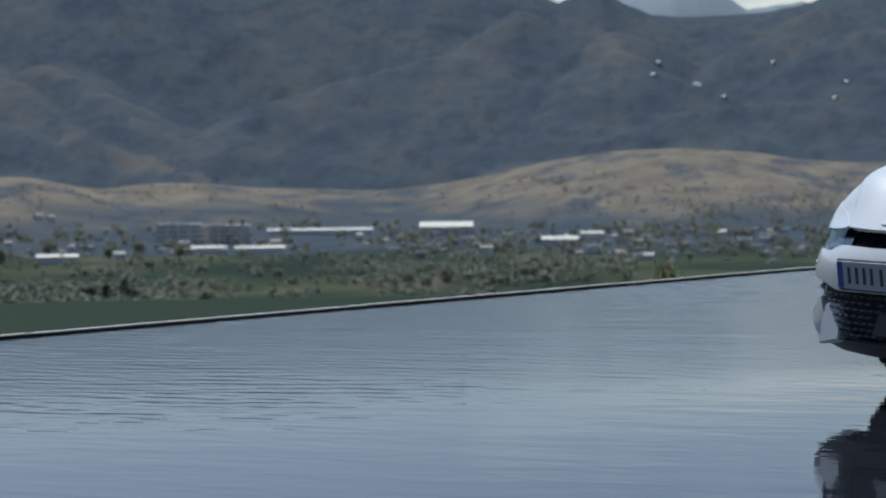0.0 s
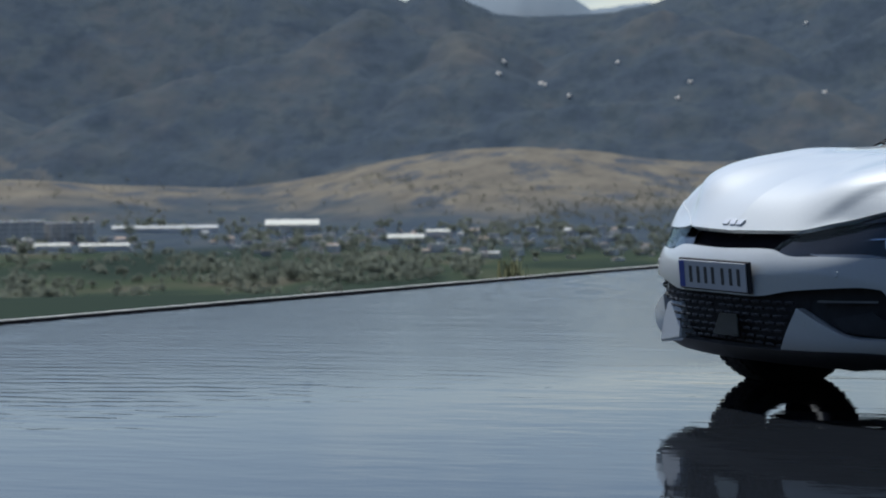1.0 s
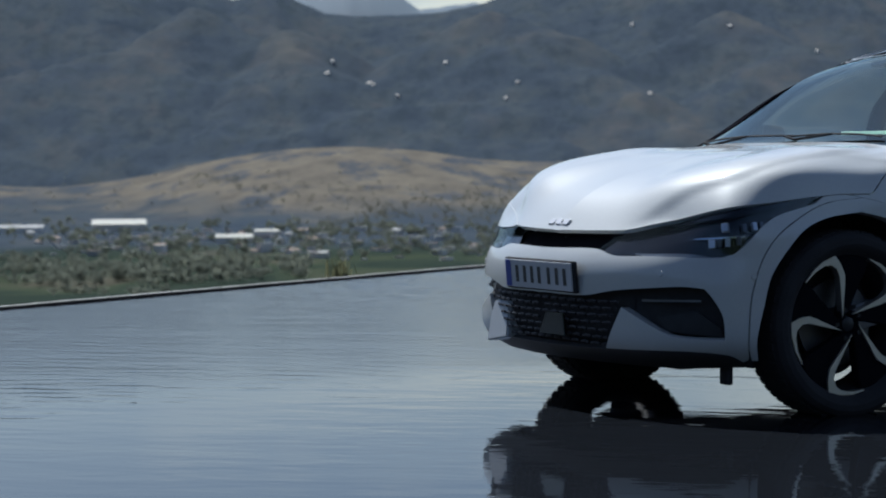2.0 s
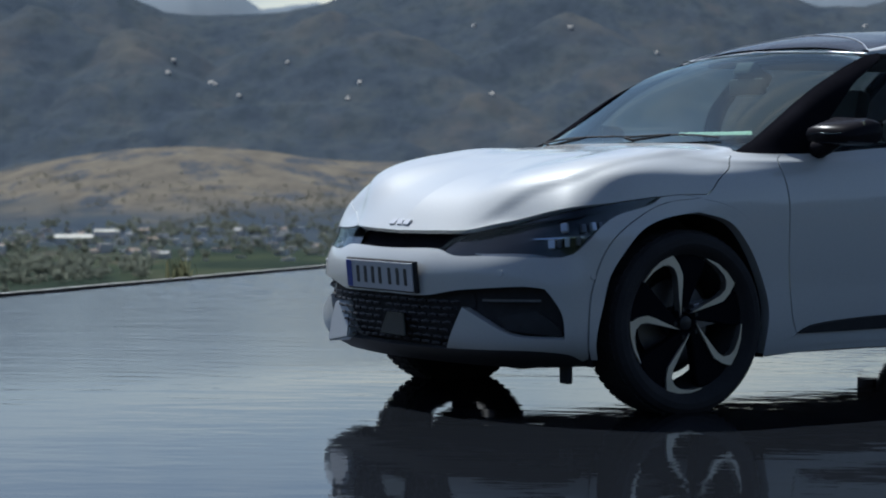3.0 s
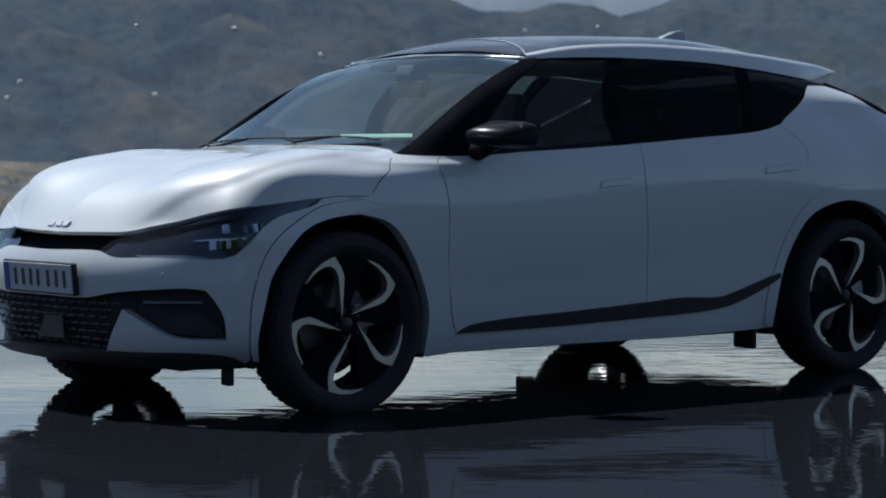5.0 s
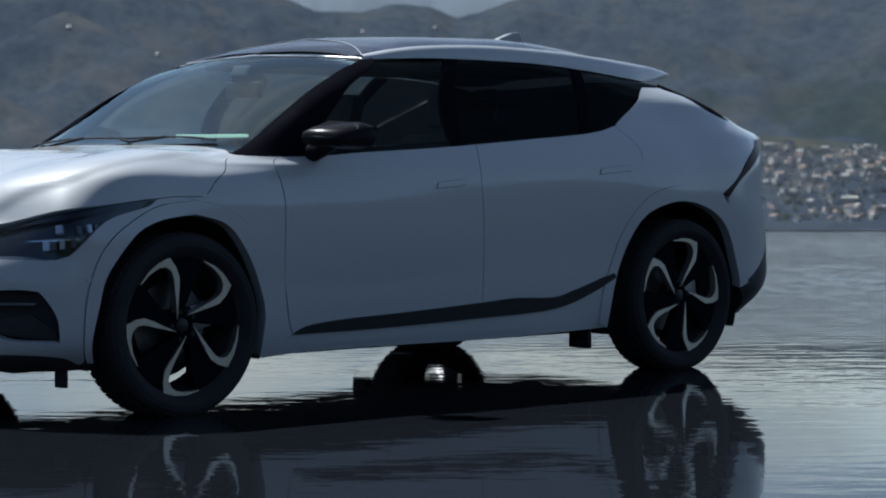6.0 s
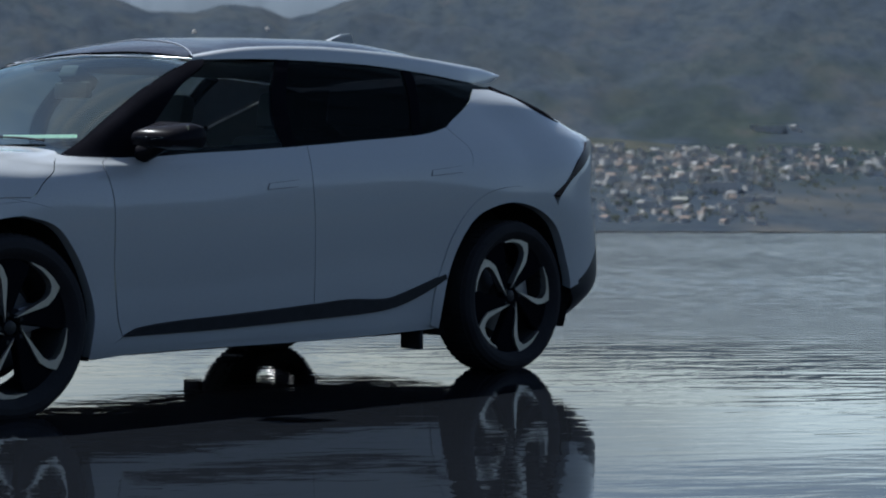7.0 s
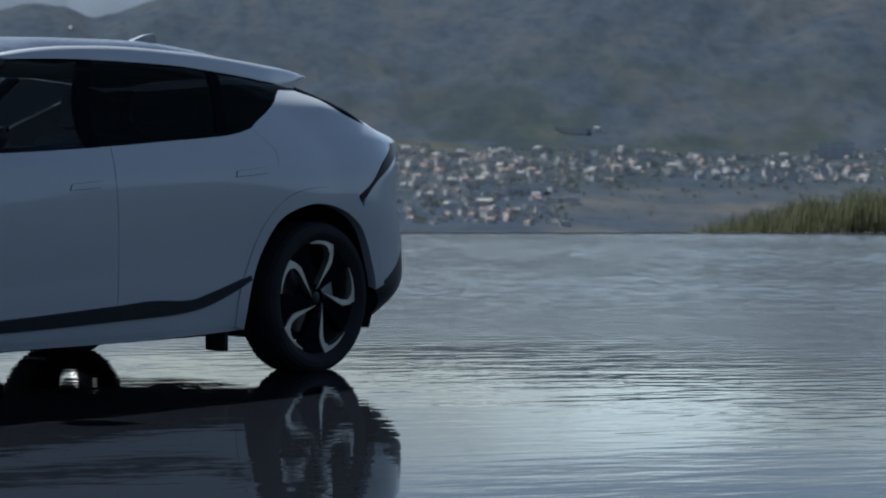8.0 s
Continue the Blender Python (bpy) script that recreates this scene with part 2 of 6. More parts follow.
def pool_rim(az):
    """How far the pool reaches from the camera's foot at an azimuth."""
    d = Vector((math.sin(radians(az)), math.cos(radians(az))))
    ring = [LEFT.xy, Vector((34, -1.16)), RIGHT.xy, CORNER.xy]
    best = 1e9
    for p, q in zip(ring, ring[1:] + ring[:1]):
        e = q - p
        den = d.x * e.y - d.y * e.x
        if abs(den) > 1e-9:
            r, k = (p.x * e.y - p.y * e.x) / den, (p.x * d.y - p.y * d.x) / den
            if r > 0 and -1e-6 <= k <= 1 + 1e-6:
                best = min(best, r)
    return best


def water_mesh():
    """The pool's surface with real ripples: many short waves before the wind, growing over the open water and calm in the lee of the car."""
    corners = [math.degrees(math.atan2(p.x, p.y)) for p in (LEFT, RIGHT, CORNER, Vector((34, -1.16, 0)))]
    azs = np.unique(np.concatenate([np.linspace(-180, 180, 61)[:-1], np.linspace(-31, 28, 440), corners]))
    s = np.concatenate([[0, .06], np.linspace(.12, 1, 1300)])
    rim = np.array([pool_rim(a) for a in azs])
    r = rim[:, None] * s[None]
    x, y = r * np.sin(np.radians(azs))[:, None], r * np.cos(np.radians(azs))[:, None]
    wind = np.random.default_rng(21)
    z = np.zeros_like(x)
    for k in range(56):
        length = .055 * 3.6 ** wind.uniform(0, 1)
        turn = radians(8) + wind.normal(0, .26)
        kx, ky = math.sin(turn) * 2 * math.pi / length, math.cos(turn) * 2 * math.pi / length
        group = .6 + .4 * np.sin(x * wind.uniform(.5, 2.2) + y * wind.uniform(.2, 1.0) + wind.uniform(0, 6.3))
        z += length / (2 * math.pi) * math.sqrt(2 / 56) * group * np.sin(kx * x + ky * y + wind.uniform(0, 6.3))

    def ease(a, b, v):
        v = np.clip((v - a) / (b - a), 0, 1)
        return v * v * (3 - 2 * v)

    open_water = ease(1.6, 3.0, np.hypot(((x - .6) * math.cos(LEE_TURN) + (y - 8.8) * math.sin(LEE_TURN)) / 1.75, (y - 8.8) * math.cos(LEE_TURN) - (x - .6) * math.sin(LEE_TURN)))
    slope = (.0015 + WAVES * (.30 * ease(7, 10, r) + .70 * ease(10, 19, r))) * (.12 + .88 * open_water)
    slope *= .8 + .35 * np.sin(.55 * x + .9 + .3 * y) * np.sin(.31 * y + .2 * x)
    shown = ease(-31, -29.5, azs) * ease(28, 26.8, azs)
    z *= slope * shown[:, None] * (1 - ease(.992, 1.0, s))[None]
    n, k = len(s), len(azs)
    v = np.stack([x, y, z], 2).reshape(-1, 3)
    i, j = np.meshgrid(np.arange(k), np.arange(n - 1), indexing="ij")
    a, b = i * n + j, ((i + 1) % k) * n + j
    f = np.stack([a, a + 1, b + 1, b], 2).reshape(-1, 4)
    me = bpy.data.meshes.new("water")
    me.vertices.add(len(v))
    me.vertices.foreach_set("co", v.ravel())
    me.loops.add(f.size)
    me.loops.foreach_set("vertex_index", f.ravel().astype(np.int32))
    me.polygons.add(len(f))
    me.polygons.foreach_set("loop_start", np.arange(0, f.size, 4))
    me.polygons.foreach_set("loop_total", np.full(len(f), 4))
    me.update()
    me.validate()
    me.flip_normals()
    me.shade_smooth()
    me.materials.append(water_material())
    return me


WAVES = .075   # slope of the ripples on the open water
water = tagged(new("water", water_mesh()), "still dark pool water with fine ripples", kind="structure")
STONE = surface("kerb_stone", (.25, .245, .235), .7, 0, 25, .2, .2)
STONE_DARK = surface("dark_kerb_stone", (.016, .016, .017), .9, 0, 30, .3, .2, spec=.05)
TERRACE = surface("terrace_stone", (.07, .07, .068), .7, 0, 8, .15, .2)


def kerb(name, a, b, out):
    """The pool's overflow edge: dark inner face, pale top, with slightly uneven blocks."""
    d = (b - a).normalized()
    n = int((b - a).length / 0.6)
    for dark in (True, False):
        bm = bmesh.new()
        for k in range(n):
            p, q = a + d * (0.6 * k + .003), a + d * (0.6 * (k + 1) - .003)
            lift = random.Random(k * 7 + 1).uniform(-.0015, .0015)
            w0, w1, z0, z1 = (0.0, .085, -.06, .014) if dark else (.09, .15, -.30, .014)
            base = [p + out * w0, q + out * w0, q + out * w1, p + out * w1]
            lo, hi = [bm.verts.new((*v.xy, z0)) for v in base], [bm.verts.new((*v.xy, z1 + lift)) for v in base]
            bm.faces.new(hi)
            for i in range(4):
                bm.faces.new((lo[i], lo[(i + 1) % 4], hi[(i + 1) % 4], hi[i]))
        me = bpy.data.meshes.new(name)
        bmesh.ops.recalc_face_normals(bm, faces=bm.faces[:])
        bm.to_mesh(me)
        bm.free()
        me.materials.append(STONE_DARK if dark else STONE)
        tagged(new("pool_edge_inner" if dark else name, me), "dark inner edge of the pool" if dark else "pale stone pool edge", kind="structure")


along = (CORNER - LEFT).normalized()
kerb("pool_kerb", LEFT, CORNER, Vector((-along.y, along.x, 0)))
along = (RIGHT - CORNER).normalized()
kerb("pool_kerb", CORNER, RIGHT, Vector((-along.y, along.x, 0)))
sheet("terrace", [(-40, -40, .03), (60, -40, .03), (60, -1.16, .03), (-40, -1.16, .03)], [(0, 1, 2, 3)], TERRACE, "dark stone terrace beside the pool")

# ---- the land: one sheet from the pool to the horizon ----
noise.seed_set(3)


def wave(az, seed, period, octaves=3):
    """Smooth noise along the azimuth, about -1 to 1."""
    return sum(noise.noise(Vector((az / period * 2**o, seed, o * 3.1))) / 2**o for o in range(octaves)) * 1.4


def bump_at(x, y, cx, cy, sx, sy, turn=0.0):
    c, s = math.cos(turn), math.sin(turn)
    u, v = ((x - cx) * c + (y - cy) * s) / sx, (-(x - cx) * s + (y - cy) * c) / sy
    return math.exp(-(u * u + v * v))


def smooth(a, b, t):
    t = min(1.0, max(0.0, (t - a) / (b - a)))
    return t * t * (3 - 2 * t)


# Crest of the near mountains: azimuth and height over the eye, in degrees.
CREST_LINE = [(-60, 6.0), (-34, 5.3), (-22, 4.9), (-17, 4.55), (-15.9, 4.15), (-15.36, 3.95), (-14.9, 4.15), (-14.3, 4.25), (-13.75, 3.93), (-13.1, 3.65), (-12.4, 3.57), (-11.7, 3.58), (-10.6, 3.64),
              (-9.65, 3.75), (-9.1, 3.88), (-8, 4.3), (-5, 4.6), (-2, 4.5), (0, 4.3), (1.6, 4.15), (2.4, 3.95), (3.05, 3.7), (4.2, 3.7), (5.1, 3.9), (5.85, 3.84), (6.57, 3.57), (7.2, 3.74), (8, 4.0), (9, 4.4), (12, 4.8), (20, 5.3), (45, 6.0)]
CREST_AZ, CREST_EL = zip(*CREST_LINE)


def skyline(az):
    """Height of the near mountains' crest over the eye, in degrees, with the unevenness of its trees."""
    return float(np.interp(az, CREST_AZ, CREST_EL)) + .022 * wave(az, 5.2, .5, 3)


def polar_xy(az, r):
    return r * math.sin(radians(az)), r * math.cos(radians(az))


HILLS = [(-12.9, 2050, 190, 260, 57), (-10.2, 2120, 200, 240, 46), (-6.5, 2200, 300, 240, 46), (-25.2, 2000, 150, 240, 36), (-21.4, 2080, 170, 200, 29), (-17.0, 2080, 150, 200, 33), (-29.3, 1900, 120, 200, 44), (-15.0, 2000, 110, 240, 42), (-3.0, 2200, 300, 300, 48), (3.0, 2250, 420, 320, 50)]
HILLS = [(*polar_xy(a, r), sx, sy, h, radians(-a)) for a, r, sx, sy, h in HILLS]
CREST = 3250.0


def spur(points, dry=0.0):
    """A ridge that runs down from the mountains: places from azimuth and height over the eye, each a little before the slope behind it."""
    line = []
    for az, el in points:
        r = float(np.interp(el, (-1.2, 0, 2.1, 3.9, 4.5), (2310, 2450, 2680, 2880, 3050)))
        line.append((*polar_xy(az, r), r * math.tan(radians(el)) + .96))
    return [p[0] for p in points], line, dry


SPURS = [spur(*q) for q in (
    ([(-31, 3.3), (-29.2, 2.2), (-28.4, 1.6), (-27.2, .95), (-25.8, .3), (-24.7, -.1)], 1.0),
    ([(-27.9, 2.6), (-26.75, 1.8), (-25.8, 1.15), (-24.7, .55)], .5),
    ([(-16.4, 3.7), (-17.8, 2.9), (-19.5, 2.45), (-20.6, 2.1), (-22.3, 1.65), (-23.7, 1.0), (-24.4, .35), (-25.8, -.5)], .15),
    ([(-13.9, 3.2), (-14.0, 2.7), (-14.8, 1.8), (-15.8, .7), (-16.4, 0)], .45),
    ([(-16.2, -.2), (-14.7, .45), (-13.6, .8), (-12.2, 1.2), (-10.2, 1.45), (-8.3, 1.2), (-7.2, .45), (-6.4, -.2)], 0.0),
    ([(-8.8, 3.7), (-7.8, 3.3), (-6.6, 2.4), (-5.2, 1.55), (-4.1, .9), (-3.2, .2)], .6),
    ([(-3.0, 3.6), (-1.6, 2.8), (-.6, 1.9), (1.0, 1.0)], .3),
    ([(8.6, 3.8), (10.2, 3.4), (12.6, 3.0), (13.9, 2.15), (15.9, 1.4), (17.0, .9)], .15),
    ([(19.2, 4.3), (18.2, 3.8), (16.9, 2.85), (16.3, 2.0), (15.4, 1.3)], .1),
    ([(26.0, 4.3), (24.8, 3.55), (23.8, 2.9), (22.5, 2.1), (21.4, 1.3), (20.6, .7)], .35),
    ([(28.6, 3.4), (27.4, 2.2), (26.4, 1.2), (25.6, .5)], .2))]


def spur_height(x, y, az):
    """The highest of the spurs over a place, how near its crest line is (0 to 1) and how dry it is there."""
    best, close, dry = -1e9, 0.0, 0.0
    for azs, line, dryness in SPURS:
        if az < min(azs) - 4.5 or az > max(azs) + 4.5:
            continue
        for (ax, ay, az0), (bx, by, bz0) in zip(line, line[1:]):
            dx, dy = bx - ax, by - ay
            k = min(1.0, max(0.0, ((x - ax) * dx + (y - ay) * dy) / (dx * dx + dy * dy)))
            d = math.hypot(x - ax - k * dx, y - ay - k * dy)
            z = az0 + (bz0 - az0) * k - .50 * math.sqrt(d * d + 400) + 10
            if z > best:
                best, close, dry = z, math.exp(-(d / 55) ** 2), dryness
    return best, close, dry


def land(x, y):
    """Height of the ground."""
    r, az = math.hypot(x, y), math.degrees(math.atan2(x, y))
    p = Vector((x, y, 0))
    floor = -1.2 - 48.8 * smooth(34, 230, r)
    foot = sum((h * bump_at(x, y, cx, cy, sx, sy, t)) ** 4 for cx, cy, sx, sy, h, t in HILLS) ** .25
    town = smooth(5, 13, az) * smooth(60, 40, az)
    foot += town * (-4 + 62 * smooth(1450, 2350, r)) * smooth(900, 1500, r)
    rough_ground = 5 * noise.noise(p / 160) + 2.0 * noise.noise(p / 60)
    z = floor + foot + rough_ground * smooth(300, 900, r)
    # unseen hillside added behind the terrace, to darken and even out the car's side
    z += smooth(60, 105, abs(az)) * (49 * smooth(30, 230, r) + 85 * smooth(45, 470, r))
    # mountains, cut by valleys that run down towards the plain
    if r > 1900:
        start = 2430 + 150 * noise.noise(Vector((az / 13, 3.7, 5)))
        t = (r - start) / (CREST - 2430)
        crest = (start + CREST - 2430) * math.tan(radians(skyline(az)))
        if t > 0:
            u, v = radians(az) * CREST, r
            u += 110 * noise.noise(Vector((u / 700, v / 500, 2.1))) + 30 * noise.noise(Vector((u / 240, v / 160, 7.3)))
            rise = smooth(0.0, 1.0, t)
            cut = 0
            for wide, deep, tall, k in ((520, 900, 26, 0.0), (230, 380, 13, 3.3), (100, 150, 6, 8.1), (42, 60, 2.6, 12.7)):
                cut += tall * (0.55 - 1.9 * abs(noise.noise(Vector((u / wide, v / deep, k)))))
            cut *= smooth(0.0, .35, t) * smooth(1.0, .7, t)
            z = z * (1 - rise) + crest * rise + cut
            if t > 1:
                z -= 330 * smooth(1.0, 1.7, t)
        if t < 1:
            high = spur_height(x, y, az)[0]
            if high > z - 40:
                high += 9 * noise.noise(p / 70) + 4 * noise.noise(p / 28)
                k = min(1.0, max(0.0, .5 + (high - z) / 40))
                z += (high - z) * k + 20 * k * (1 - k) if k < 1 else high - z
    return z


def land_mesh():
    azs = np.concatenate([np.linspace(-180, -44, 35)[:-1], np.linspace(-44, -31, 40)[:-1], np.linspace(-31, 28, 820), np.linspace(28, 42, 40)[1:], np.linspace(42, 180, 35)[1:-1]])
    rs = np.concatenate([np.geomspace(36, 600, 26)[:-1], np.geomspace(600, 1800, 60)[:-1], np.linspace(1800, 3400, 200)[:-1], np.linspace(3400, 4850, 24)])
    n, k = len(rs), len(azs)
    verts = []
    for a in azs:
        s, c = math.sin(radians(a)), math.cos(radians(a))
        verts += [(r * s, r * c, land(r * s, r * c)) for r in rs]
    faces = [(i * n + j, ((i + 1) % k) * n + j, ((i + 1) % k) * n + j + 1, i * n + j + 1) for i in range(k) for j in range(n - 1)]
    # close the sheet under the pool
    verts.append((0, 0, -3.0))
    faces += [(len(verts) - 1, ((i + 1) % k) * n, i * n) for i in range(k)]
    me = bpy.data.meshes.new("ground")
    me.from_pydata(verts, [], faces)
    me.shade_smooth()
    dry = me.attributes.new("dry", "FLOAT", "POINT")
    field = me.attributes.new("field", "FLOAT", "POINT")
    d, f = [], []
    for x, y, z in verts:
        r, az = math.hypot(x, y), math.degrees(math.atan2(x, y))
        p = Vector((x, y, 0))
        hill = max(h * bump_at(x, y, cx, cy, sx * 1.2, sy * 1.2, t) for cx, cy, sx, sy, h, t in HILLS) / 34
        edge = .35 * noise.noise(p / 110) + .25 * noise.noise(p / 40)
        d.append(min(1, max(0, (hill + edge - .42) * 2.2)) * smooth(2430, 2300, r + 120 * noise.noise(p / 200)))
        open_ground = smooth(17, 20, az) * smooth(45, 35, az) * smooth(2000, 1850, r) * smooth(700, 1000, r)
        d[-1] = max(d[-1], open_ground * (.30 + .8 * noise.noise(p / 140) + .4 * noise.noise(p / 50)))
        f.append(smooth(1450, 1250, r + 60 * noise.noise(p / 120)))
        if r > 1900:
            _, close, dryness = spur_height(x, y, az)
            patchy = .55 + 1.1 * noise.noise(p / 90) + .8 * noise.noise(p / 35)
            d[-1] = max(d[-1], min(.45, .6 * close * dryness * max(0, patchy)))
            # woods and orchards green the slopes over the town
            f[-1] = max(f[-1], min(.5, max(0, .30 + 1.3 * noise.noise(p / 130) + .7 * noise.noise(p / 45))) * smooth(8, 13, az) * smooth(1900, 2100, r) * smooth(2850, 2500, r))
    dry.data.foreach_set("value", d)
    field.data.foreach_set("value", f)
    return me


def land_material():
    """Scrub-covered slopes, dry grass on the foothills and green fields on the plain; distance haze is put into the
    slopes' blue-grey colours.
    """
    m = bpy.data.materials.new("land")
    nt, b = nodes_of(m)
    flat = nt.nodes.new("ShaderNodeMapping")
    flat.inputs["Scale"].default_value = (1, .6, 1)
    nt.links.new(nt.nodes.new("ShaderNodeNewGeometry").outputs["Position"], flat.inputs["Vector"])
    co = flat.outputs[0]

    def tex(scale, detail=4.0, roughness=0.6):
        n = add(nt, "ShaderNodeTexNoise", Scale=scale, Detail=detail, Roughness=roughness)
        nt.links.new(co, n.inputs["Vector"])
        return n.outputs["Fac"]

    def mix(fac, a, b2):
        n = nt.nodes.new("ShaderNodeMix")
        n.data_type = "RGBA"
        nt.links.new(fac, n.inputs[0])
        nt.links.new(a, n.inputs[6])
        nt.links.new(b2, n.inputs[7])
        return n.outputs[2]

    # blue-grey scrub tones with the haze of distance painted in
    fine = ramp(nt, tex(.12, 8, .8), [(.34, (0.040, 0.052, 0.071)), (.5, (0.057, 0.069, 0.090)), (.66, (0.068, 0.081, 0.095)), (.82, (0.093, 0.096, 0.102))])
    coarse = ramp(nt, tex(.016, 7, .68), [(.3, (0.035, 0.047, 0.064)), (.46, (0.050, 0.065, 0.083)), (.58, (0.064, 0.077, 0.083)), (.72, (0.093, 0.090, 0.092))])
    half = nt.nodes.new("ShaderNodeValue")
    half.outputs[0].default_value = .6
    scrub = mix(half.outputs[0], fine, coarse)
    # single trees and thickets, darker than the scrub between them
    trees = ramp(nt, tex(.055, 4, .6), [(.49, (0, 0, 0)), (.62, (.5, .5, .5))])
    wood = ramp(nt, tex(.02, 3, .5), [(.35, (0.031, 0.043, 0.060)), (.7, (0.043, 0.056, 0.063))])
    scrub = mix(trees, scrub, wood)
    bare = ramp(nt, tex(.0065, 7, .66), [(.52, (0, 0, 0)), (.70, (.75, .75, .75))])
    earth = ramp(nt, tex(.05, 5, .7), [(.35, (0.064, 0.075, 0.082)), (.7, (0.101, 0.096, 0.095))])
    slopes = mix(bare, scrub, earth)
    grass = ramp(nt, tex(.035, 6, .65), [(.32, (0.094, 0.087, 0.076)), (.48, (0.137, 0.122, 0.101)), (.7, (0.175, 0.155, 0.123))])
    green = ramp(nt, tex(.012, 4, .5), [(.38, (0.026, 0.036, 0.030)), (.50, (0.034, 0.046, 0.035)), (.58, (0.046, 0.058, 0.038)), (.68, (0.080, 0.076, 0.058))])
    tufts = ramp(nt, tex(.022, 7, .72), [(.50, (0, 0, 0)), (.60, (.8, .8, .8))])
    grass = mix(tufts, grass, fine)
    for name, colour in (("dry", grass), ("field", green)):
        a = nt.nodes.new("ShaderNodeAttribute")
        a.attribute_name = name
        slopes = mix(a.outputs["Fac"], slopes, colour)
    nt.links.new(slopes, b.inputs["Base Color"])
    b.inputs["Roughness"].default_value = 1.0
    b.inputs["Specular IOR Level"].default_value = 0.0
    bump = add(nt, "ShaderNodeBump", Strength=0.28, Distance=2.0)
    nt.links.new(tex(.055, 5, .62), bump.inputs["Height"])
    # shading normals bent half towards up: lowers the slopes' contrast in place of haze
    flatter = nt.nodes.new("ShaderNodeMix")
    flatter.data_type = "VECTOR"
    flatter.inputs[0].default_value = .5
    flatter.inputs[5].default_value = (0, 0, 1)
    nt.links.new(bump.outputs[0], flatter.inputs[4])
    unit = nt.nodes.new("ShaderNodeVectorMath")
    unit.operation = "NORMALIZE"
    nt.links.new(flatter.outputs[1], unit.inputs[0])
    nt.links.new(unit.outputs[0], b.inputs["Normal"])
    return m


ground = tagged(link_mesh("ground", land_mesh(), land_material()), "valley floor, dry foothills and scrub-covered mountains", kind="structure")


# ---- the far range, with the blue haze of distance painted as its base colour ----
FAR_HAZE = surface("far_range", (.105, .135, .17), .95, 0, .004, .10)


def far_range():
    azs = np.linspace(-40, 40, 641)
    line = [(-40, 3.4), (-16, 3.2), (-14.6, 3.3), (-13.9, 4.2), (-12.6, 4.6), (-11.6, 4.35), (-11.17, 4.0), (-10.75, 3.73), (-10.5, 3.77), (-9.9, 3.86), (-9.3, 3.9), (-8, 3.6), (0, 3.7), (2, 4.3), (4, 4.6), (6, 4.4), (8, 4.6), (10, 4.0), (40, 3.4)]
    top = [float(np.interp(a, *zip(*line))) + .03 * wave(a, 3.3, .5, 2) for a in azs]
    rows = [(4420, -1.0), (4600, .55), (4760, 1.0), (4850, .5)]
    verts = [(r * math.sin(radians(a)), r * math.cos(radians(a)), r * math.tan(radians(h)) * k + (14 * noise.noise(Vector((a * 2.2, r / 60, 0))) if 0 < k < 1 else 0)) for a, h in zip(azs, top) for r, k in rows]
    n = len(rows)
    faces = [(i * n + j, (i + 1) * n + j, (i + 1) * n + j + 1, i * n + j + 1) for i in range(len(azs) - 1) for j in range(n - 1)]
    ob = sheet("backdrop", verts, faces, FAR_HAZE, "far mountain range on the horizon, coloured blue for haze")
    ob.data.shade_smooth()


far_range()


# ---- car body: one smooth surface lofted over twelve rails, from nose (u = 0) round the side to the tail ----
# Each rail: (x, y, z) in the car's frame, x forward from the front axle, y to its left, z from the ground.
RAILS = []
RAILS.append([(.7, 0, .2), (.67, .33, .2), (.59, .63, .2), (.43, .81, .2), (.25, .86, .2), (-.1, .875, .2), (-.62, .88, .205), (-1.6, .885, .215), (-2.3, .88, .23), (-2.95, .83, .25), (-3.46, .77, .24), (-3.67, .52, .24), (-3.7, 0, .24)])
RAILS.append([(.775, 0, .27), (.75, .36, .27), (.665, .7, .27), (.48, .885, .28), (.26, .91, .29), (-.1, .91, .29), (-.62, .9, .29), (-1.6, .9, .3), (-2.3, .895, .31), (-2.95, .905, .34), (-3.53, .87, .36), (-3.77, .58, .38), (-3.8, 0, .38)])
RAILS.append([(.8, 0, .45), (.772, .37, .455), (.665, .71, .46), (.475, .905, .47), (.25, .928, .5), (-.1, .935, .5), (-.62, .925, .5), (-1.6, .925, .5), (-2.3, .92, .52), (-2.95, .935, .55), (-3.55, .885, .55), (-3.81, .6, .55), (-3.84, 0, .55)])
RAILS.append([(.785, 0, .6), (.757, .36, .605), (.65, .69, .61), (.46, .895, .62), (.25, .932, .66), (-.1, .945, .68), (-.62, .93, .68), (-1.6, .935, .68), (-2.3, .93, .7), (-2.95, .945, .72), (-3.54, .88, .72), (-3.77, .59, .72), (-3.79, 0, .72)])
RAILS.append([(.715, 0, .71), (.682, .33, .714), (.59, .62, .732), (.473, .864, .772), (.285, .91, .79), (-.1, .938, .8), (-.62, .925, .8), (-1.6, .93, .8), (-2.3, .93, .82), (-2.95, .94, .85), (-3.53, .87, .84), (-3.76, .59, .86), (-3.78, 0, .86)])
RAILS.append([(.57, 0, .845), (.54, .27, .855), (.49, .53, .895), (.377, .748, .926), (.255, .87, .928), (-.1, .915, .905), (-.62, .905, .9), (-1.6, .92, .9), (-2.3, .92, .93), (-2.95, .92, .96), (-3.54, .86, .97), (-3.8, .6, .985), (-3.82, 0, .985)])
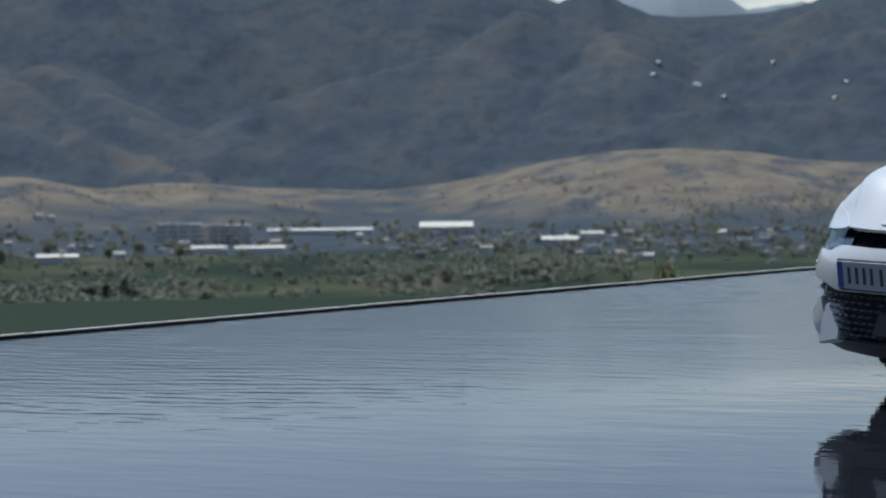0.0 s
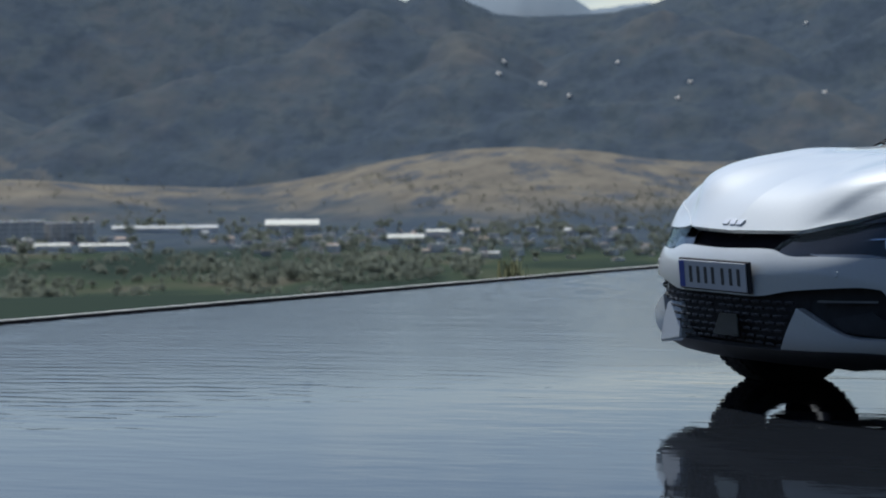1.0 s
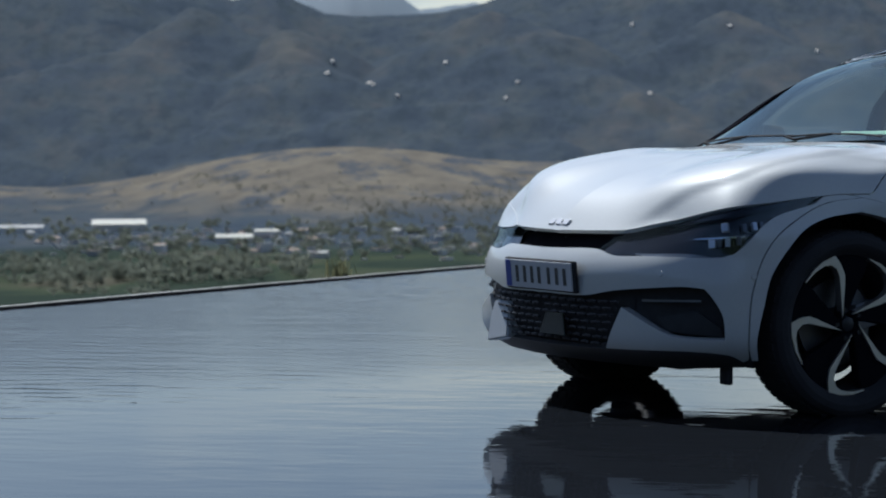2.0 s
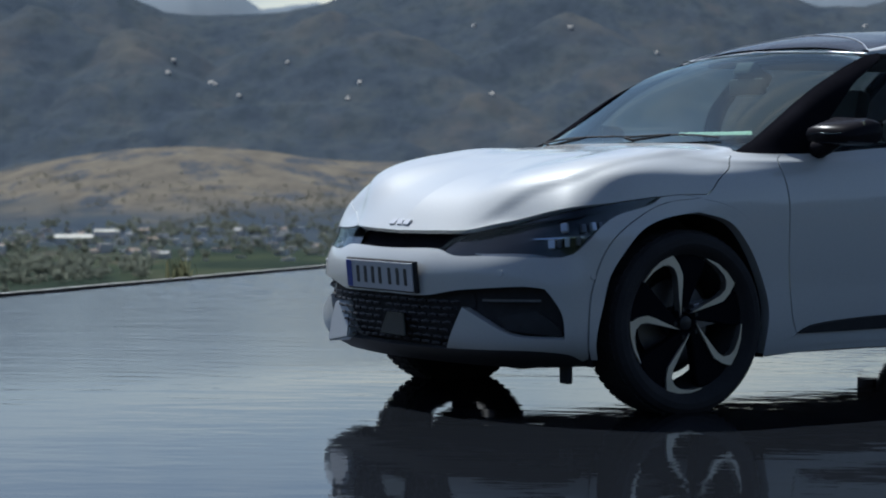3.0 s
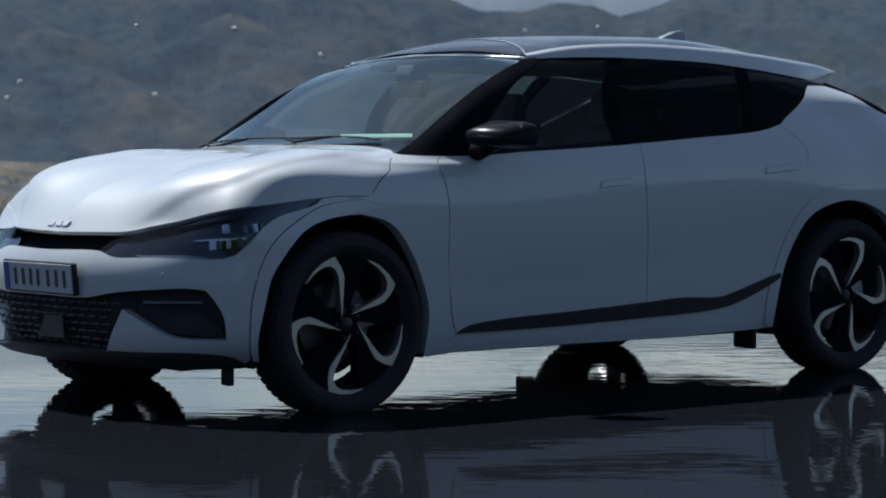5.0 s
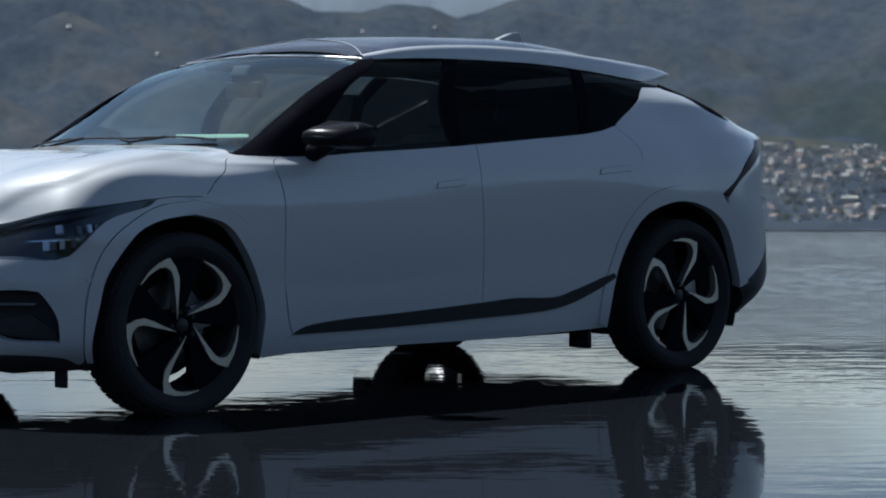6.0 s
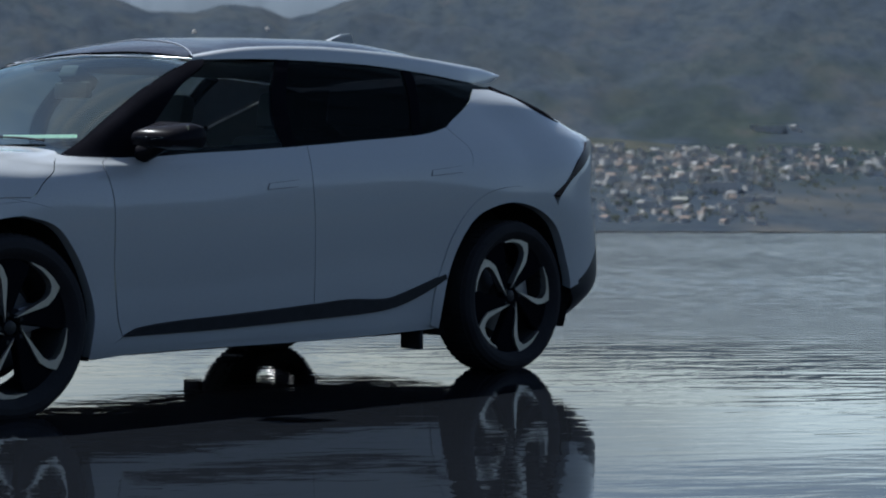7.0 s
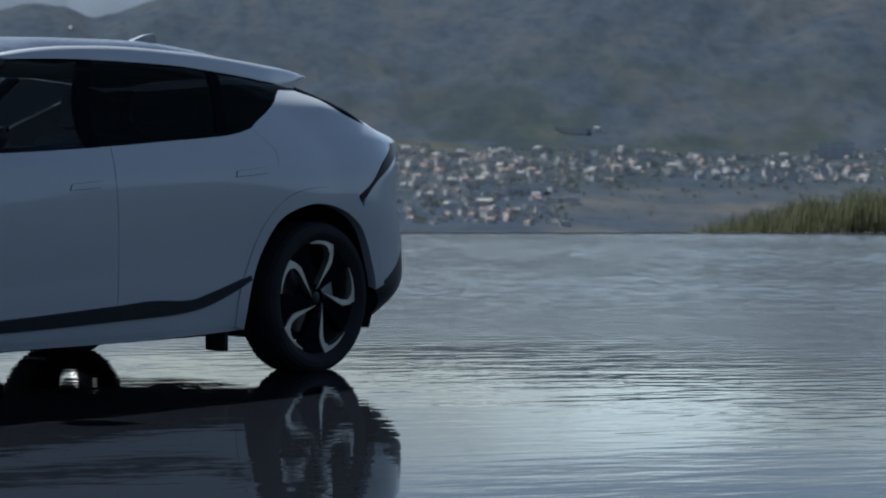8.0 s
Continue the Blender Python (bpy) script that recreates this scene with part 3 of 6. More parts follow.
RAILS.append([(.15, 0, .985), (.14, .22, .992), (.1, .42, 1.003), (.05, .61, 1.02), (-.01, .75, 1.012), (-.2, .845, .975), (-.62, .885, .96), (-1.6, .9, .98), (-2.3, .895, 1.02), (-2.95, .88, 1.06), (-3.53, .82, 1.08), (-3.83, .6, 1.1), (-3.85, 0, 1.1)])
RAILS.append([(-.36, 0, 1.05), (-.36, .22, 1.05), (-.365, .42, 1.048), (-.375, .6, 1.04), (-.39, .71, 1.03), (-.41, .79, 1.015), (-.66, .852, 1.006), (-1.6, .87, 1.05), (-2.25, .85, 1.11), (-2.82, .815, 1.17), (-3.43, .776, 1.165), (-3.64, .58, 1.165), (-3.68, 0, 1.165)])
RAILS.append([(-.82, 0, 1.298), (-.822, .2, 1.298), (-.83, .39, 1.298), (-.85, .56, 1.297), (-.87, .665, 1.295), (-.91, .735, 1.29), (-1.09, .775, 1.25), (-1.62, .785, 1.255), (-2.28, .765, 1.28), (-2.82, .737, 1.29), (-3.23, .716, 1.27), (-3.39, .52, 1.27), (-3.42, 0, 1.28)])
RAILS.append([(-1.15, 0, 1.468), (-1.16, .17, 1.466), (-1.18, .32, 1.461), (-1.21, .47, 1.452), (-1.23, .56, 1.447), (-1.275, .615, 1.437), (-1.4, .645, 1.42), (-1.75, .66, 1.435), (-2.32, .645, 1.425), (-2.85, .605, 1.385), (-3.08, .57, 1.36), (-3.2, .43, 1.37), (-3.25, 0, 1.4)])
RAILS.append([(-1.345, 0, 1.515), (-1.35, .1, 1.512), (-1.36, .2, 1.508), (-1.38, .31, 1.503), (-1.41, .38, 1.498), (-1.46, .43, 1.493), (-1.56, .46, 1.495), (-1.9, .48, 1.508), (-2.35, .47, 1.51), (-2.75, .43, 1.48), (-2.95, .4, 1.45), (-3.1, .28, 1.445), (-3.17, 0, 1.465)])
RAILS.append([(-1.6, 0, 1.54), (-1.65, 0, 1.543), (-1.7, 0, 1.546), (-1.73, 0, 1.548), (-1.77, 0, 1.55), (-1.82, 0, 1.552), (-1.9, 0, 1.555), (-2.1, 0, 1.56), (-2.4, 0, 1.562), (-2.7, 0, 1.553), (-2.85, 0, 1.543), (-2.95, 0, 1.53), (-3.05, 0, 1.51)])
RAILS = np.array(RAILS)


def knots(points):
    """Common spline knots along axis 0: mean chord lengths, in metres."""
    step = np.linalg.norm(np.diff(points, axis=0), axis=-1).mean(axis=1)
    return np.concatenate([[0.0], np.cumsum(step)])


def spline(k, p, s):
    """Cubic spline through p (first axis along the knots k) at the parameters s, with smooth finite-difference tangents."""
    p = np.asarray(p, float)
    d = np.diff(p, axis=0) / np.diff(k).reshape(-1, *[1] * (p.ndim - 1))
    h = np.diff(k).reshape(-1, *[1] * (p.ndim - 1))
    m = np.empty_like(p)
    m[1:-1] = (d[:-1] * h[1:] + d[1:] * h[:-1]) / (h[1:] + h[:-1])
    m[0], m[-1] = 1.5 * d[0] - 0.5 * m[1], 1.5 * d[-1] - 0.5 * m[-2]
    i = np.clip(np.searchsorted(k, s, side="right") - 1, 0, len(k) - 2)
    w = (k[i + 1] - k[i])
    t = ((s - k[i]) / w).reshape(-1, *[1] * (p.ndim - 1))
    w = w.reshape(t.shape)
    return (2 * t**3 - 3 * t**2 + 1) * p[i] + (t**3 - 2 * t**2 + t) * w * m[i] + (3 * t**2 - 2 * t**3) * p[i + 1] + (t**3 - t**2) * w * m[i + 1]


KU = knots(RAILS.transpose(1, 0, 2))
KV = knots(RAILS)
NU, NV = 420, 280
GU, GV = np.linspace(0, KU[-1], NU), np.linspace(0, KV[-1], NV)
BODY = spline(KU, spline(KV, RAILS, GV).transpose(1, 0, 2), GU)      # (NU, NV, 3)


def blur(field, reach, axis):
    """Gaussian mean along one axis, reach in grid steps."""
    k = np.exp(-.5 * (np.arange(-3 * reach, 3 * reach + 1) / reach) ** 2)
    wide = np.pad(field, [(3 * reach, 3 * reach) if a == axis else (0, 0) for a in (0, 1)], mode="edge")
    return np.apply_along_axis(lambda row: np.convolve(row, k / k.sum(), mode="valid"), axis, wide)


# the doors are pressed even, with no ripples along them
_x, _z = BODY[..., 0], BODY[..., 2]
_even = np.clip((-.50 - _x) / .15, 0, 1) * np.clip((_x + 2.50) / .25, 0, 1) * np.clip((_z - .32) / .1, 0, 1) * np.clip((1.03 - _z) / .06, 0, 1)
BODY[..., 1] += (blur(blur(BODY[..., 1], 14, 0), 5, 1) - BODY[..., 1]) * _even


def body_normals():
    n = np.cross(np.gradient(BODY, GU, axis=0), np.gradient(BODY, GV, axis=1))
    return n / (np.linalg.norm(n, axis=2, keepdims=True) + 1e-9)


# A crease runs from the headlight over the hood to the pillar: the wing falls away outside it.
BODY_N = body_normals()
_x, _y, _z = BODY[..., 0], BODY[..., 1], BODY[..., 2]
_line = spline(np.array([-.60, -.36, -.11, .10, .28, .42, .53, .62, .70]), np.array([.66, .705, .75, .775, .77, .71, .57, .455, .36]), np.clip(_x, -.6, .7).ravel()).reshape(_x.shape)
_off = (_y - _line) * np.interp(_x, [.2, .45], [1.0, .75])
_rise, _fade = np.clip(_off / .055 + .2, 0, 1), np.clip((.36 - _off) / .30, 0, 1)
_fall = _rise**2 * (3 - 2 * _rise) * _fade**2 * (3 - 2 * _fade)
_fall *= np.clip((_x + .40) / .35, 0, 1) * np.clip((.69 - _x) / .12, 0, 1) * np.clip((_z - .70) / .06, 0, 1) * np.clip((1.04 - _z) / .02, 0, 1)
BODY = BODY - BODY_N * (.010 * _fall)[..., None]
BODY_N = body_normals()
_du, _dv = np.gradient(BODY, GU, axis=0), np.gradient(BODY, GV, axis=1)


def bilinear(field, uv):
    """The field of the body's fine grid at the parameters uv (n, 2)."""
    a = np.clip(uv[:, 0] / GU[1], 0, NU - 1.001)
    b = np.clip(uv[:, 1] / GV[1], 0, NV - 1.001)
    i, j = a.astype(int), b.astype(int)
    a, b = (a - i)[:, None], (b - j)[:, None]
    return field[i, j] * (1 - a) * (1 - b) + field[i + 1, j] * a * (1 - b) + field[i, j + 1] * (1 - a) * b + field[i + 1, j + 1] * a * b

# Panel outlines, as places on the body (left half)
HOOD = [(.722, 0, .705), (.697, .269, .707), (.664, .425, .712), (.607, .537, .734), (.529, .692, .762), (.442, .831, .791), (.298, .884, .817), (.107, .909, .839), (.008, .914, .846), (-.105, .922, .845), (-.139, .919, .871), (-.241, .88, .945), (-.301, .813, .986), (-.353, .762, 1.011), (-.36, .62, 1.04), (-.35, .42, 1.048), (-.345, .2, 1.05), (-.345, 0, 1.05)]
SLOT = [(.722, 0, .705), (.697, .269, .707), (.664, .425, .712), (.664, .425, .712), (.7, .446, .662), (.737, .345, .641), (.762, .111, .640), (.77, 0, .639)]
LAMP = [(.664, .425, .712), (.607, .537, .734), (.529, .692, .762), (.442, .831, .791), (.298, .884, .817), (.107, .909, .839), (.145, .91, .814), (.326, .891, .759), (.482, .879, .634), (.519, .854, .621), (.689, .589, .622), (.731, .447, .62), (.737, .345, .641)]
ARCHF = [(.403, .914, .318), (.377, .923, .445), (.334, .928, .574), (.228, .932, .697), (.099, .923, .757), (-.054, .928, .778), (-.193, .941, .741), (-.289, .942, .642), (-.354, .934, .529), (-.403, .92, .394), (-.403, .903, .283), (-.403, .883, .215)]
RINGF = [(.436, .912, .324), (.424, .919, .492), (.366, .92, .636), (.213, .911, .76), (.086, .914, .815), (-.07, .922, .831), (-.211, .936, .796), (-.354, .94, .689), (-.434, .933, .55), (-.467, .916, .374), (-.467, .901, .283), (-.467, .887, .228)]
FOG = [(.745, .497, .489), (.626, .766, .51), (.577, .828, .503), (.558, .85, .471), (.531, .88, .401), (.523, .882, .318), (.65, .759, .328), (.681, .707, .345), (.741, .516, .429)]
GRILLE = [(.8, 0, .462), (.781, .315, .462), (.745, .497, .489), (.741, .516, .429), (.739, .401, .264), (.765, 0, .262)]
BUMPER_LOW = [(.739, .401, .264), (.639, .744, .272), (.494, .861, .259), (.423, .855, .229), (.38, .865, .23)]
DOORF_FRONT = [(-.533, .839, .999), (-.498, .915, .877), (-.499, .933, .723), (-.498, .931, .549), (-.53, .913, .363), (-.561, .903, .298)]
DOORF_REAR = [(-1.602, .868, 1.055), (-1.589, .912, .94), (-1.589, .934, .63), (-1.589, .915, .409)]
SKIRT_LOW = [(-.561, .903, .298), (-1.069, .9, .302), (-1.615, .902, .317), (-1.954, .9, .328), (-2.125, .901, .349), (-2.297, .908, .403), (-2.433, .917, .462)]
SKIRT_UP = [(-.623, .906, .325), (-.821, .906, .344), (-1.126, .908, .356), (-1.602, .911, .38), (-1.807, .911, .392), (-2.052, .906, .386), (-2.161, .908, .409), (-2.42, .919, .483)]
SILL_CREASE = [(-.467, .889, .234), (-.685, .891, .248), (-1.628, .891, .246), (-2.409, .882, .256)]
SILL_BOT = [(-.419, .881, .209), (-.685, .885, .223), (-1.628, .886, .221), (-2.41, .874, .233)]
ARCHR = [(-2.422, .874, .234), (-2.421, .902, .34), (-2.445, .921, .495), (-2.507, .934, .628), (-2.606, .943, .736), (-2.744, .947, .787), (-2.884, .946, .8), (-3.047, .943, .765), (-3.151, .947, .701), (-3.212, .947, .607), (-3.257, .945, .492), (-3.284, .939, .386)]
RINGR = [(-2.359, .883, .254), (-2.359, .908, .395), (-2.396, .922, .523), (-2.445, .931, .636), (-2.544, .94, .76), (-2.681, .943, .844), (-2.884, .94, .875), (-3.075, .938, .844), (-3.194, .945, .781), (-3.272, .948, .654), (-3.317, .944, .521), (-3.344, .942, .407)]
HANDLES = [(-1.334, .916, .895), (-1.509, .917, .911), (-1.496, .921, .88), (-1.32, .919, .868), (-2.334, .917, .951), (-2.533, .917, .97), (-2.532, .924, .94), (-2.322, .921, .923)]
DLO_BOT = [(-.561, .844, .999), (-.768, .864, 1.005), (-.945, .87, 1.018), (-1.268, .872, 1.034), (-1.59, .868, 1.054), (-1.944, .863, 1.08), (-2.158, .858, 1.095), (-2.392, .846, 1.117), (-2.523, .829, 1.145), (-2.678, .776, 1.22), (-2.864, .68, 1.321), (-2.999, .668, 1.326)]
DLO_TOP = [(-1.14, .636, 1.406), (-1.21, .646, 1.416), (-1.3, .654, 1.416), (-1.616, .668, 1.426), (-2.142, .665, 1.422), (-2.533, .649, 1.399), (-2.863, .626, 1.37), (-3.079, .598, 1.35)]
A_WS = [(-.365, .764, 1.013), (-.571, .702, 1.108), (-.727, .691, 1.209), (-.884, .679, 1.299), (-1.163, .631, 1.414)]
A_GLASS = [(-.669, .85, 1.011), (-.732, .829, 1.069), (-.977, .755, 1.281), (-1.183, .682, 1.391)]
BPIL = [(-1.47, .871, 1.042), (-1.604, .694, 1.403), (-1.537, .871, 1.044), (-1.693, .689, 1.411)]
CPIL = [(-2.285, .855, 1.101), (-2.398, .663, 1.404), (-2.347, .847, 1.115), (-2.465, .659, 1.4)]
RAIL_IN = [(-1.189, .608, 1.427), (-1.416, .558, 1.461), (-1.678, .527, 1.486), (-2.017, .538, 1.492), (-2.418, .538, 1.477), (-2.924, .461, 1.438), (-3.088, .546, 1.366)]
RGLASS = [(-3.144, .547, 1.352), (-3.249, .661, 1.277), (-3.343, .761, 1.19)]
RG_IN = [(-3.017, .661, 1.329), (-3.122, .706, 1.284), (-3.221, .763, 1.215), (-3.331, .772, 1.183)]
DUCK = [(-3.391, .764, 1.174), (-3.461, .78, 1.142), (-3.602, .771, 1.1), (-3.746, .687, 1.095)]
TAIL_OUT = [(-3.739, .699, 1.083), (-3.56, .834, 1.03), (-3.409, .908, .958), (-3.295, .93, .895), (-3.207, .941, .824), (-3.163, .94, .833), (-3.28, .93, .904), (-3.395, .9, 1), (-3.572, .796, 1.087)]
RB_BLACK = [(-3.588, .856, .615), (-3.497, .912, .521), (-3.404, .94, .455), (-3.3, .941, .396), (-3.239, .934, .376), (-3.411, .807, .25), (-3.481, .808, .277), (-3.518, .862, .342)]
LED = [(.489, .837, .727), (.434, .877, .726), (.395, .889, .732), (.367, .894, .735), (.536, .817, .669), (.516, .839, .671), (.494, .859, .674), (.459, .883, .68)]
LAMP_LINE = [(.573, .739, .691), (.524, .821, .691), (.434, .892, .695)]
SENSORS = [(.673, .682, .558), (.418, .919, .549)]
FOG_LINE = [(.716, .598, .456), (.67, .702, .459), (.59, .817, .461)]


# ---- building helpers ----
from mathutils.geometry import delaunay_2d_cdt


def link(name, me, material, parent=None, label=""):
    me.materials.append(material)
    ob = new(name, me)
    if parent is not None:
        ob.parent = parent
    if label:
        tagged(ob, label)
    return ob


def part(name, bm, material, parent=None, label="", smooth=None):
    """Links a bmesh as one mesh object under its parent; smooth: the angle, in degrees, up to which edges are shaded round."""
    me = bpy.data.meshes.new(name)
    bmesh.ops.recalc_face_normals(bm, faces=bm.faces[:])
    bm.to_mesh(me)
    bm.free()
    if smooth:
        me.shade_smooth()
        me.set_sharp_from_angle(angle=radians(smooth))
    return link(name, me, material, parent, label)


def thing(name, m, label, category, group="", kind=""):
    ob = new(name)
    ob.matrix_world = m
    return tagged(ob, label, category, group, kind)


def box(bm, lo, hi, bevel=0.0, m=None):
    """Adds a box from lo to hi, with its edges rounded."""
    lo, hi = Vector(lo), Vector(hi)
    made = bmesh.ops.create_cube(bm, size=1, matrix=Matrix.Translation((lo + hi) / 2) @ Matrix.Diagonal((*(hi - lo), 1)))["verts"]
    if bevel:
        edges = list({e for v in made for e in v.link_edges})
        made = bmesh.ops.bevel(bm, geom=edges, offset=bevel, segments=2, affect="EDGES", profile=0.6)["verts"]
    if m is not None:
        bmesh.ops.transform(bm, matrix=m, verts=[v for v in made if v.is_valid])
    return bm


def lathe(bm, profile, segments=64, closed=False):
    """Turns a profile of (radius, y) round the y axis."""
    rings = []
    for k in range(segments):
        a = 2 * math.pi * k / segments
        rings.append([bm.verts.new((r * math.cos(a), y, r * math.sin(a))) for r, y in profile])
    n = len(profile)
    for k in range(segments):
        for i in range(n if closed else n - 1):
            j = (i + 1) % n
            bm.faces.new((rings[k][i], rings[k][j], rings[(k + 1) % segments][j], rings[(k + 1) % segments][i]))
    return bm


def prism(bm, outline, y0, y1, chamfer=0.0):
    """A plate with an (x, z) outline between y0 and y1 (its outer face), with a chamfered outer edge."""
    pts = [Vector((x, z)) for x, z in outline]
    mid = sum(pts, Vector((0, 0))) / len(pts)
    inner = [p + (mid - p).normalized() * chamfer for p in pts] if chamfer else pts
    back = [bm.verts.new((p.x, y0, p.y)) for p in pts]
    edge = [bm.verts.new((p.x, y1 - chamfer, p.y)) for p in pts] if chamfer else None
    front = [bm.verts.new((p.x, y1, p.y)) for p in inner]
    loops = [back] + ([edge] if edge else []) + [front]
    n = len(pts)
    for a, b in zip(loops, loops[1:]):
        for i in range(n):
            bm.faces.new((a[i], a[(i + 1) % n], b[(i + 1) % n], b[i]))
    bm.faces.new(front)
    bm.faces.new(back)
    return bm


def tube(bm, points, radius, sides=8):
    """A round bar along points, with closed ends; radius may be one number or one for each point."""
    pts = [Vector(p) for p in points]
    radii = radius if isinstance(radius, (list, tuple)) else [radius] * len(pts)
    rings = []
    for i, p in enumerate(pts):
        d = (pts[min(i + 1, len(pts) - 1)] - pts[max(i - 1, 0)]).normalized()
        a = d.orthogonal().normalized() if abs(d.z) > 0.95 else d.cross(Vector((0, 0, 1))).normalized()
        b = d.cross(a)
        rings.append([bm.verts.new(p + (a * math.cos(t) + b * math.sin(t)) * radii[i]) for t in np.linspace(0, 2 * math.pi, sides, endpoint=False)])
    for r, s in zip(rings, rings[1:]):
        for k in range(sides):
            bm.faces.new((r[k], r[(k + 1) % sides], s[(k + 1) % sides], s[k]))
    bm.faces.new(rings[0][::-1])
    bm.faces.new(rings[-1])
    return bm


# ---- panels cut out of the body's surface ----
FLAT = BODY.reshape(-1, 3)


def near(p):
    """The body's parameters (u, v) nearest to a place."""
    k = int(np.argmin(((FLAT - p) ** 2).sum(axis=1)))
    uv = np.array([[GU[k // NV], GV[k % NV]]])
    for _ in range(4):
        d = np.asarray(p) - bilinear(BODY, uv)[0]
        a, b = bilinear(_du, uv)[0], bilinear(_dv, uv)[0]
        g = np.linalg.lstsq(np.stack([a, b], 1), d, rcond=None)[0]
        uv = np.clip(uv + np.clip(g, -0.02, 0.02), [0, 0], [KU[-1], KV[-1]])
    return uv[0]


def outline(points, step=0.025):
    """A closed outline in (u, v) through places on the body: round where it bends softly, with corners where it turns sharply."""
    uv = np.array([near(p) for p in points])
    for k, p in enumerate(points):
        if abs(p[1]) < 1e-6:
            if p[0] > -1.62:
                uv[k, 0] = 0
            elif p[0] < -3.06:
                uv[k, 0] = KU[-1]
            if p[2] > 1.5 and -3.06 < p[0] < -1.55:
                uv[k, 1] = KV[-1]
    n = len(uv)
    keep = [k for k in range(n) if np.linalg.norm(uv[k] - uv[k - 1]) > 1e-4]
    uv, n = uv[keep], len(keep)
    d = np.roll(uv, -1, 0) - uv
    ang = np.arctan2(d[:, 1], d[:, 0])
    turn = np.abs((ang - np.roll(ang, 1) + math.pi) % (2 * math.pi) - math.pi)
    corner = turn > radians(38)
    out = []
    for k in range(n):
        p0, p1, p2, p3 = uv[k - 1], uv[k], uv[(k + 1) % n], uv[(k + 2) % n]
        length = np.linalg.norm(p2 - p1)
        m1 = np.zeros(2) + (p2 - p1) if corner[k] else (p2 - p0) * length / (length + np.linalg.norm(p1 - p0))
        m2 = np.zeros(2) + (p2 - p1) if corner[(k + 1) % n] else (p3 - p1) * length / (length + np.linalg.norm(p3 - p2))
        for t in np.arange(0, 1, 1 / max(1, round(length / step))):
            out.append((2 * t**3 - 3 * t**2 + 1) * p1 + (t**3 - 2 * t**2 + t) * m1 + (3 * t**2 - 2 * t**3) * p2 + (t**3 - t**2) * m2)
    out = np.clip(np.array(out), [0, 0], [KU[-1], KV[-1]])
    area = (out[:, 0] * np.roll(out[:, 1], -1) - out[:, 1] * np.roll(out[:, 0], -1)).sum()
    return out if area > 0 else out[::-1]


def inside(poly, pts):
    hit = np.zeros(len(pts), bool)
    for (ax, ay), (bx, by) in zip(poly, np.roll(poly, -1, 0)):
        cross = ((ay > pts[:, 1]) != (by > pts[:, 1])) & (pts[:, 0] < (bx - ax) * (pts[:, 1] - ay) / (by - ay + 1e-12) + ax)
        hit ^= cross
    return hit


def on_middle(uv):
    """Points of an outline that lie on the car's middle plane."""
    return np.abs(bilinear(BODY, uv)[:, 1]) < 1e-4


